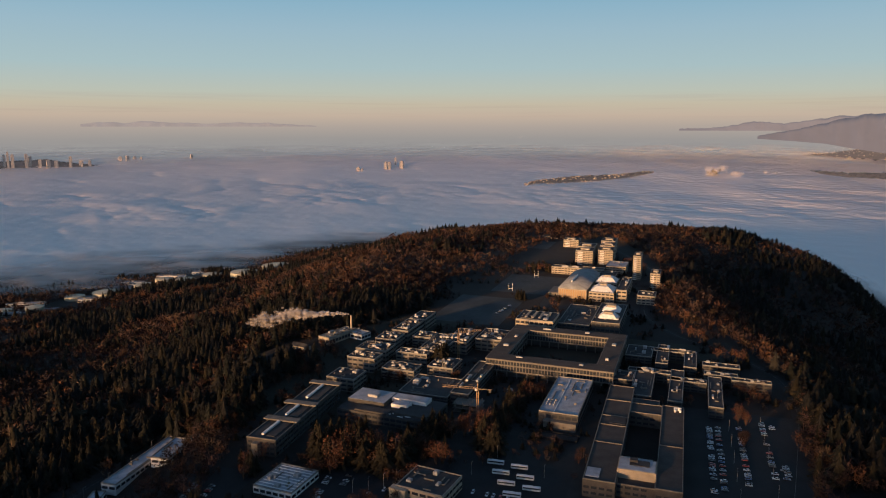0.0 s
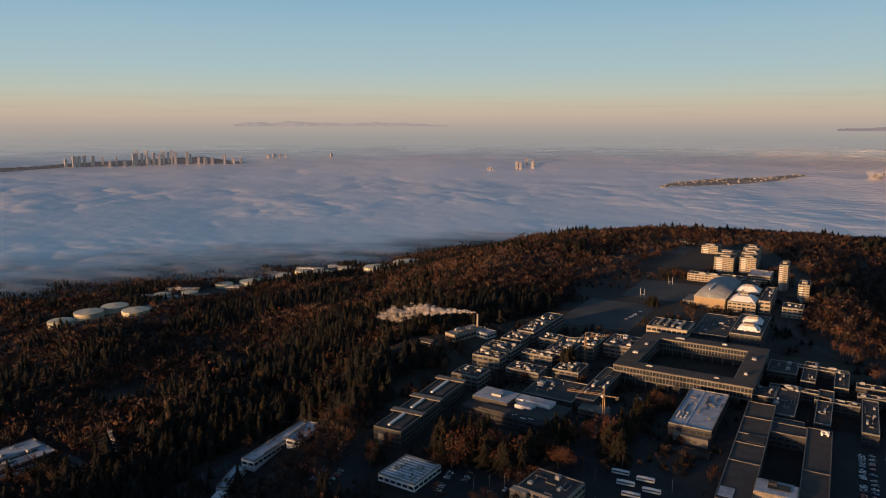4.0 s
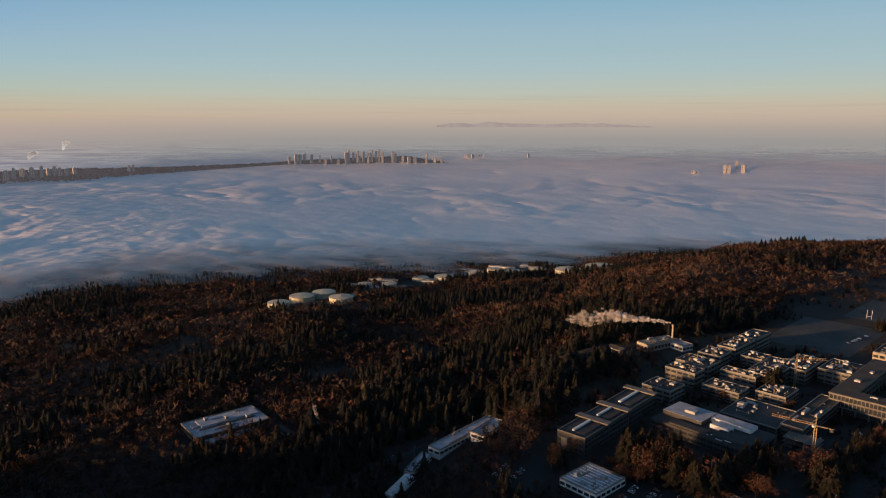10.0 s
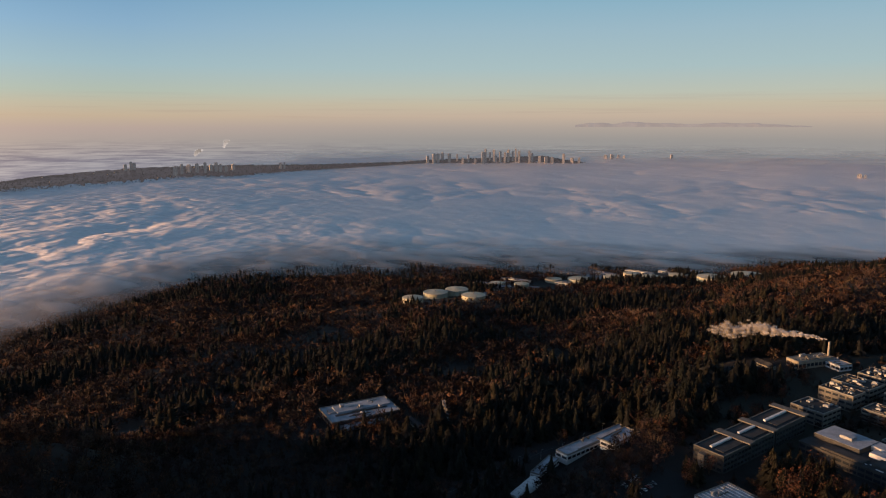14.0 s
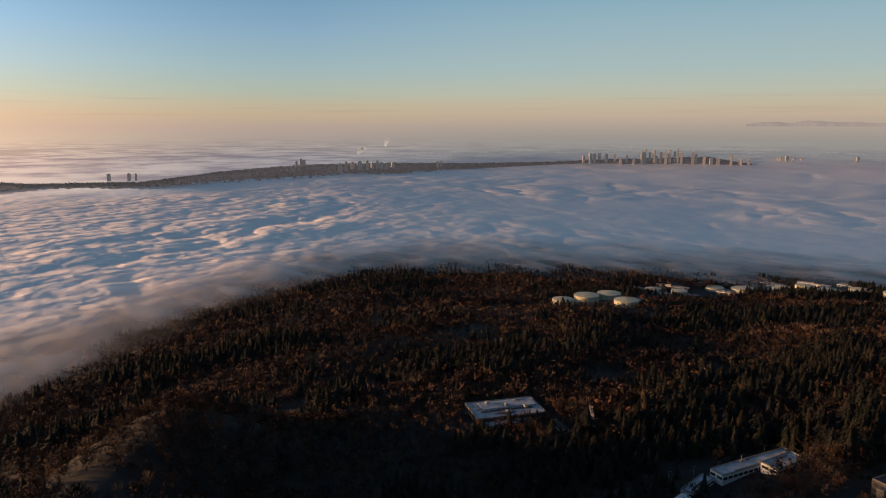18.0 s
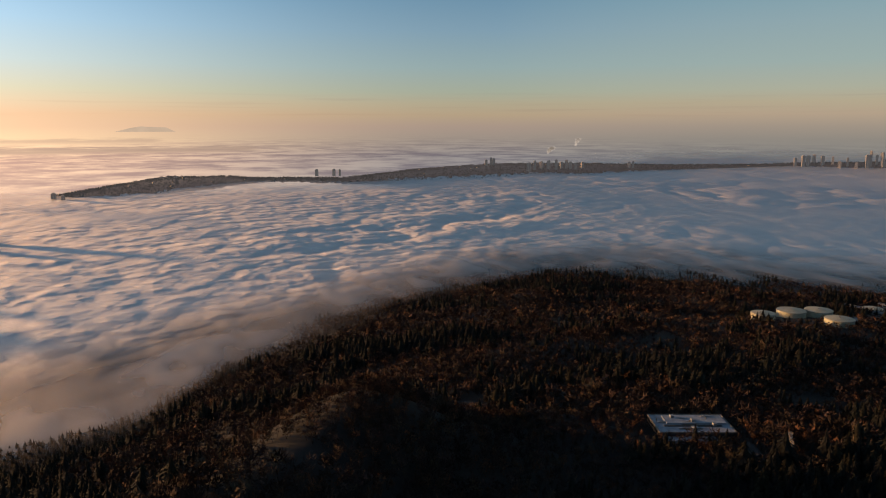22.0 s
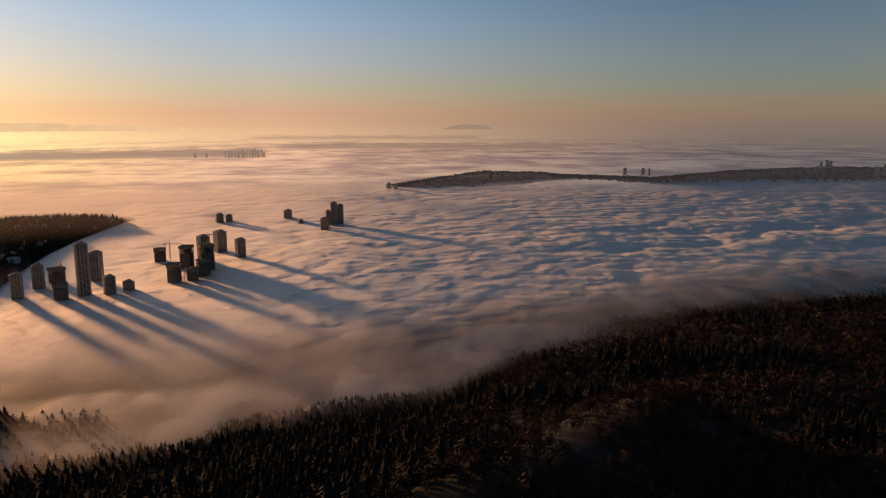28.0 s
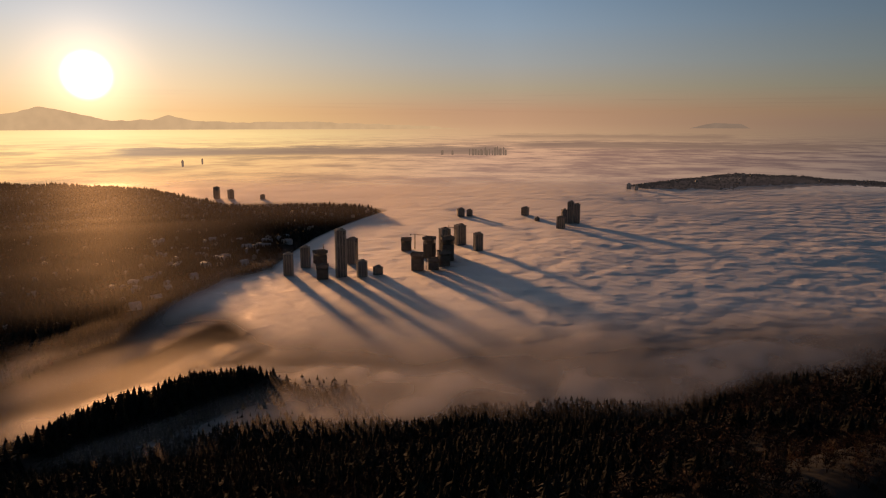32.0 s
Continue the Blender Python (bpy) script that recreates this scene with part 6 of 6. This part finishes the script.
# ---------------------------------------------------------------- steam, trees, cars
def vapour(name, label, puffs_, seed, mat=None, fine=3):
    """Steam: a crowd of ragged, half clear puffs."""
    rg = random.Random(seed)
    vs, fs_, depth = [], [], []
    base = bmesh.new()
    bmesh.ops.create_icosphere(base, subdivisions=fine, radius=1)
    bv = np.array([v.co[:] for v in base.verts])
    bf = np.array([[v.index for v in f.verts] for f in base.faces])
    base.free()
    off = 0
    for x, y, z, r, den in puffs_:
        n = value_noise(bv[:, 0] * 2.2 + x * 0.3 + 40, bv[:, 1] * 2.2 + bv[:, 2] * 1.7 + z * 0.3 + 60, seed) - 0.5
        n2 = value_noise(bv[:, 0] * 5 + z + 90, bv[:, 2] * 5 + bv[:, 1] * 4 + x + 80, seed + 1) - 0.5
        q = bv * (1 + 0.55 * n + 0.28 * n2)[:, None] * np.array([r * rg.uniform(0.9, 1.3), r * rg.uniform(0.9, 1.3), r * rg.uniform(0.7, 0.9)])
        vs.append(q + np.array([x, y, z]))
        fs_.append(bf + off)
        depth.append(np.full(len(bv), den))
        off += len(bv)
    V = np.concatenate(vs)
    me = mesh_of(name, V, np.concatenate(fs_), mat or M_FOG)
    me.polygons.foreach_set("use_smooth", np.ones(len(me.polygons), bool))
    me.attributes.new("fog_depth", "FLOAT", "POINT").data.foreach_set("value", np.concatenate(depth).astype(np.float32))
    me.attributes.new("plan", "FLOAT_VECTOR", "POINT").data.foreach_set("vector", (V * 12).astype(np.float32).ravel())
    return tagged(new(name, me), label, "steam", kind="stuff")


rg = random.Random(3)
trail = []
for k in range(520):
    t = (k / 519) ** 0.8
    wob = 0.8 + 7.5 * t
    gust = 2.2 * math.sin(t * 13) * t
    trail.append((-110 - 100 * t + rg.gauss(0, wob * 0.7), 787 - 18 * t + rg.gauss(0, wob * 0.7), 25 + 9 * math.sin(min(t * 2.2, 1.6)) - 12 * t + gust + rg.gauss(0, wob * 0.42), (0.7 + 1.9 * min(1, t * 1.6)) * rg.uniform(0.5, 1.3), 0.17 - 0.12 * t))
vapour("steam_plume", "white steam drifting from the heating plant chimney", trail, 5, None, 2)
trail = [(-352 - k * 0.30 + rg.gauss(0, 0.5), 466 + k * 0.16 + rg.gauss(0, 0.5), -20 + k * 0.42, 0.45 + k * 0.035, 0.22 - 0.004 * k) for k in range(40)]
vapour("vent_steam", "small wisp of steam beside the slab building", trail, 8)
for az0, el0, n, w, hgt, dense, seed, glowing in ((54.75, -1.62, 110, 75, 150, 0.13, 11, True), (56.9, -2.2, 70, 80, 85, 0.09, 12, True), (-21.6, -3.6, 16, 330, 85, 0.06, 13, False), (-25.0, -3.4, 7, 110, 35, 0.06, 14, False), (-6.2, -0.95, 30, 60, 50, 0.1, 15, True)):
    puff = []
    d = (EYE - FOG) / math.tan(radians(-el0)) * 0.985
    at, s = far_point(az0, d, FOG)
    side = Vector((math.cos(radians(az0)), math.sin(radians(az0)), 0))
    for k in range(n):
        t = k / n
        if glowing:
            lean = w * (0.15 * rg.gauss(0, 1) * (0.4 + 1.5 * t) + 0.9 * t * t)
            size, up = (0.10 + 0.22 * t) * w * rg.uniform(0.6, 1.3), t * hgt
        else:
            u = rg.uniform(-1, 1)
            lean, up = u * w * 0.5, hgt * rg.random() * (1 - u * u) * (0.75 + 0.25 * math.sin(9 * u + 1))
            size = w * rg.uniform(0.06, 0.12)
        puff.append((*(at + side * lean * s + Vector((0, 0, up * s))), size * s, dense * (1 - 0.6 * t if glowing else 1)))
    vapour("distant_cloud", "pale puff of cloud rising from the fog", puff, seed, M_CLOUD if glowing else M_FOG)


# single trees of the campus
def tree_kind(kind, seed):
    rg = random.Random(seed)
    if kind == "fir":
        v, f = conifer_shape(rg, 15, 9, 7)
    else:
        v, f = broadleaf_shape(rg, 420, kind == "bare")
    return v, f


def tree_meshes(kind, seed):
    v, f = tree_kind(kind, seed)
    mat = M_NEEDLE if kind == "fir" else M_LEAF
    me = mesh_of("crown", v, f, mat)
    rg = random.Random(seed)
    tone = {"fir": (1.25, 1.15, 0.85), "leaf": (1.7, 1.15, 0.8), "bare": (0.7, 0.62, 0.6)}[kind]
    k = rg.uniform(0.75, 1.2)
    me.attributes.new("tint", "FLOAT_COLOR", "POINT").data.foreach_set("color", np.tile(np.array([*(c * k for c in tone), 1.0], np.float32), len(v)))
    bm = bmesh.new()
    bmesh.ops.create_cone(bm, segments=7, radius1=0.028, radius2=0.008, depth=0.8, matrix=Matrix.Translation((0, 0, 0.36)))
    if kind != "fir":
        for i in range(6):
            an = i * 1.05 + rg.uniform(0, 0.5)
            m = Matrix.Translation((0, 0, 0.3 + 0.05 * i)) @ Matrix.Rotation(an, 4, "Z") @ Matrix.Rotation(0.8, 4, "Y")
            bmesh.ops.create_cone(bm, segments=5, radius1=0.011, radius2=0.003, depth=0.34, matrix=m @ Matrix.Translation((0, 0, 0.17)))
    tr = bpy.data.meshes.new("trunk")
    bm.to_mesh(tr)
    bm.free()
    tr.materials.append(M_BARK)
    return me, tr


TREES = {k: [tree_meshes(k, 100 + i + len(k) * 10) for i in range(3)] for k in ("fir", "leaf", "bare")}
TREE_LABEL = {"fir": "dark green conifer standing between campus buildings", "leaf": "rust-orange autumn tree beside campus buildings", "bare": "bare brown winter tree near campus buildings"}


def tree(kind, x, y, h, rg):
    crown, trunk = rg.choice(TREES[kind])
    z = float(ground_z(np.array(x), np.array(y)))
    w = h * rg.uniform(0.9, 1.25)
    ob = thing("fir_tree" if kind == "fir" else "broadleaf_tree", pose(x, y, z, 0, 0, rg.uniform(0, 360)) @ Matrix.Diagonal((w, w, h, 1)), TREE_LABEL[kind], "tree", "campus trees")
    part("trunk", trunk, ob)
    part("crown", crown, ob)


rg = random.Random(21)


def grove(cx, cy, rx, ry, n, kinds, h0, h1):
    """Scatters n trees over an oval; kinds: f fir, l in leaf, b bare."""
    for _ in range(n):
        a, q = rg.uniform(0, 6.283), math.sqrt(rg.random())
        kind = {"f": "fir", "l": "leaf", "b": "bare"}[rg.choice(kinds)]
        tree(kind, cx + rx * q * math.cos(a), cy + ry * q * math.sin(a), rg.uniform(h0, h1), rg)


grove(-74, 484, 26, 20, 40, "ffffl", 19, 30)
grove(-42, 478, 22, 22, 28, "fffl", 17, 27)
grove(-10, 484, 18, 18, 18, "lbf", 13, 20)
grove(36, 505, 9, 24, 18, "ffl", 15, 24)
grove(50, 540, 8, 22, 12, "ffl", 13, 20)
grove(84, 604, 12, 18, 12, "llf", 11, 17)
grove(-2, 680, 7, 9, 9, "fff", 20, 31)
grove(12, 522, 22, 12, 14, "ffl", 13, 21)
grove(62, 575, 8, 18, 12, "fflb", 11, 18)
grove(-20, 512, 16, 8, 8, "ffl", 13, 20)
grove(-52, 690, 9, 7, 5, "bb", 8, 12)
grove(10, 640, 8, 8, 5, "bl", 8, 12)
grove(-45, 638, 14, 9, 9, "bbl", 9, 14)
grove(105, 690, 16, 12, 7, "bl", 6, 10)
grove(185, 580, 12, 6, 5, "l", 8, 11)
grove(215, 580, 9, 6, 4, "l", 8, 11)
grove(244, 543, 6, 10, 5, "l", 11, 16)
grove(232, 505, 6, 18, 6, "bl", 9, 14)
grove(103, 474, 6, 12, 4, "lb", 9, 13)
grove(272, 592, 14, 12, 8, "lb", 9, 14)
grove(-183, 565, 14, 14, 8, "ll", 12, 17)
grove(-135, 590, 12, 16, 9, "lb", 10, 15)
grove(-167, 540, 12, 12, 7, "fl", 10, 16)
grove(-150, 650, 20, 34, 18, "lbf", 10, 16)
grove(-120, 720, 14, 24, 12, "lb", 10, 15)
grove(-84, 458, 12, 8, 7, "lb", 10, 15)
grove(-26, 446, 14, 7, 6, "lb", 10, 14)
grove(150, 905, 10, 30, 12, "bl", 7, 11)
grove(110, 960, 8, 14, 8, "f", 10, 16)
grove(300, 690, 16, 26, 12, "lf", 10, 16)
grove(290, 780, 12, 30, 12, "lb", 10, 16)
grove(160, 1150, 22, 20, 14, "lf", 12, 18)
grove(330, 1180, 14, 50, 16, "lb", 12, 18)
grove(-135, 470, 10, 26, 10, "fl", 12, 18)
grove(20, 470, 20, 8, 8, "bl", 6, 10)
grove(150, 560, 8, 20, 6, "lb", 7, 10)
grove(-60, 415, 30, 8, 8, "lb", 9, 13)
grove(274, 480, 8, 30, 9, "lb", 9, 14)
grove(-150, 690, 12, 12, 8, "ll", 12, 17)
grove(-196, 612, 16, 14, 8, "ll", 11, 16)
grove(-128, 652, 10, 10, 6, "l", 11, 15)


# low growth between the buildings
rg2 = np.random.default_rng(17)
bx, by = rg2.uniform(-170, 330, 9000), rg2.uniform(390, 1250, 9000)
ok = inside(bx, by, CAMPUS) & (value_noise(bx / 26, by / 26, 88) > 0.52)
for cx, cy, w, d, turn in FOOTPRINTS + [(-118, 539, 26, 122, -16), (-42, 556, 84, 48, -22), (204, 1018, 60, 124, -21), (222, 470, 105, 190, -17), (40, 445, 90, 60, -20), (135, 1052, 92, 125, -20), (48, 905, 92, 140, -20), (-60, 440, 50, 50, -20), (-160, 430, 40, 60, -15)]:
    c, s = math.cos(radians(turn)), math.sin(radians(turn))
    u, v = (bx - cx) * c + (by - cy) * s, -(bx - cx) * s + (by - cy) * c
    ok &= ~((np.abs(u) < w / 2 + 1.5) & (np.abs(v) < d / 2 + 1.5))
bx, by = bx[ok], by[ok]
small = np.stack([bx, by, ground_z(bx, by) - 0.3, rg2.uniform(2.0, 9.0, len(bx)), rg2.uniform(1.0, 1.8, len(bx))], -1)
pick = rg2.random(len(bx)) < 0.35
rnd = random.Random(6)
plant("campus_firs", small[pick], [conifer_shape(rnd, 8, 7, 5) for _ in range(5)], M_NEEDLE, "young firs between the campus buildings", 41, NEEDLE_TINTS)
plant("campus_shrubs", small[~pick], [broadleaf_shape(rnd, 90, k % 2 == 1) for k in range(6)], M_LEAF, "brown winter shrubs between the campus buildings", 42, LEAF_TINTS)


# parked cars
def car_shape(long_, wide_, high):
    bm = bmesh.new()
    prof = [(-0.5, 0.22), (-0.5, 0.52), (-0.47, 0.60), (-0.28, 0.63), (0.2, 0.62), (0.46, 0.54), (0.5, 0.44), (0.5, 0.22)]
    sides = [[bm.verts.new((x * long_, s * wide_ / 2, z * high)) for x, z in prof] for s in (-1, 1)]
    for i in range(len(prof)):
        j = (i + 1) % len(prof)
        bm.faces.new((sides[0][i], sides[0][j], sides[1][j], sides[1][i]))
    bm.faces.new(sides[0][::-1])
    bm.faces.new(sides[1])
    body = bpy.data.meshes.new("body")
    bm.to_mesh(body)
    bm.free()
    bm = bmesh.new()
    low = [bm.verts.new((x * long_, y * wide_ / 2, 0.61 * high)) for x, y in ((-0.46, -0.92), (0.24, -0.92), (0.24, 0.92), (-0.46, 0.92))]
    top = [bm.verts.new((x * long_, y * wide_ / 2, high)) for x, y in ((-0.36, -0.74), (0.06, -0.74), (0.06, 0.74), (-0.36, 0.74))]
    for i in range(4):
        bm.faces.new((low[i], low[(i + 1) % 4], top[(i + 1) % 4], top[i]))
    bm.faces.new(top)
    cabin = bpy.data.meshes.new("glasshouse")
    bm.to_mesh(cabin)
    bm.free()
    cabin.materials.append(M_GLASS)
    return body, cabin


CAR_BODY, CAR_GLASS = car_shape(4.5, 1.8, 1.5)
WHEEL = tube("wheel", 0.33, 0.33, 0.22, M_RUBBER, 12)
CAR_KINDS = []
for k, paint in enumerate(CAR_PAINT):
    body = CAR_BODY.copy()
    body.materials.append(paint)
    roof = boxes("roof_panel", [(-0.15 * 4.5, 0, 1.49, 0.4 * 4.5, 1.3, 0.04)], paint)
    CAR_KINDS.append((("white", "silver", "black", "blue", "red", "grey")[k], body, roof))


def car(x, y, turn, rg):
    name, body, roof = CAR_KINDS[rg.choice((0, 0, 0, 1, 1, 2, 3, 4, 5, 5))]
    z = float(ground_z(np.array(x), np.array(y))) + 0.1
    ob = thing("car", pose(x, y, z, 0, 0, turn), "parked " + name + " car on the asphalt", "car", "parked cars")
    part("body", body, ob)
    part("glasshouse", CAR_GLASS, ob)
    part("roof_panel", roof, ob)
    for dx in (-1.4, 1.4):
        for dy in (-0.95, 0.73):
            part("wheel", WHEEL, ob, pose(dx, dy + 0.22, 0.33, 90, 0, 0))


rg = random.Random(31)


def car_row(x0, y0, dx, dy, n, turn, fill):
    """Parks cars along a line; fill: the share of the bays in use."""
    for i in range(n):
        if rg.random() < fill:
            f = i / max(1, n - 1) * (1 if n < 25 else 3.6)
            car(x0 + dx * f + rg.uniform(-0.3, 0.3), y0 + dy * f + rg.uniform(-0.3, 0.3), turn + rg.choice((0, 180)) + rg.uniform(-3, 3), rg)


car_row(214, 530, -9.4, -28, 34, -17, 0.62)
car_row(222, 533, -9.4, -28, 34, -17, 0.5)
car_row(238, 530, -9.4, -28, 34, -17, 0.42)
car_row(262, 545, -9.4, -28, 30, -17, 0.5)
car_row(268, 540, -9.4, -28, 26, -17, 0.2)
car_row(246, 470, -6, -18, 10, -17, 0.3)
car_row(-83, 424, 4, 28, 12, -20, 0.8)
car_row(-68, 440, 5, 22, 10, -20, 0.6)
car_row(-50, 428, 22, 10, 9, 70, 0.5)
car_row(-172, 415, 4, 26, 12, -15, 0.6)
car_row(-160, 412, 4, 26, 12, -15, 0.5)
car_row(-240, 470, 13, 48, 20, -15, 0.75)
car_row(-246, 462, 12, 46, 18, -15, 0.3)
car_row(-600, 282, 30, 10, 8, 20, 0.7)
car_row(-590, 272, 28, 9, 8, 20, 0.6)
car_row(20, 430, 40, -14, 10, 70, 0.4)
car_row(70, 880, 20, 40, 14, -20, 0.35)
car_row(95, 425, 6, 20, 6, -20, 0.4)

BUS = (boxes("body", [(0, 0, 0.4, 12, 2.55, 2.7)], CAR_PAINT[0], 0.18), boxes("window_band", [(0, 0, 1.7, 11.4, 2.59, 0.95)], M_GLASS), boxes("roof_pod", [(-1, 0, 3.1, 4, 1.6, 0.35)], M_WHITE, 0.08))
for i in range(7):
    x, y = 38 + (i % 2) * 15 + i * 1.2, 470 - i * 7.5
    ob = thing("bus", pose(x, y, 0.1, 0, 0, -14), "white city bus parked in the yard", "bus", "parked buses")
    for n_, me in zip(("body", "window_band", "roof_pod"), BUS):
        part(n_, me, ob)
    for dx in (-3.8, 3.6):
        for dy in (-1.1, 1.1):
            part("wheel", WHEEL, ob, pose(dx, dy + 0.11, 0.4, 90, 0, 0) @ Matrix.Diagonal((1.4, 1.4, 1.0, 1)))
LAMP = (tube("pole", 0.11, 0.07, 9, M_METAL, 8), boxes("arm", [(0.9, 0, 8.9, 1.8, 0.1, 0.1)], M_METAL), boxes("lamp_head", [(1.8, 0, 8.8, 0.8, 0.32, 0.14)], M_METAL, 0.03))
for x, y in [(228 - k * 9, 525 - k * 27) for k in range(5)] + [(255 - k * 9, 530 - k * 27) for k in range(5)] + [(-60 + k * 10, 430 + k * 4) for k in range(4)] + [(-258 + k * 7, 430 + k * 22) for k in range(5)] + [(40, 480), (70, 450), (20, 455)]:
    ob = thing("street_lamp", pose(x, y, float(ground_z(np.array(x), np.array(y))), 0, 0, 70), "thin grey street lamp in a car park", "street lamp", "street lamps")
    for n_, me in zip(("pole", "arm", "lamp_head"), LAMP):
        part(n_, me, ob)
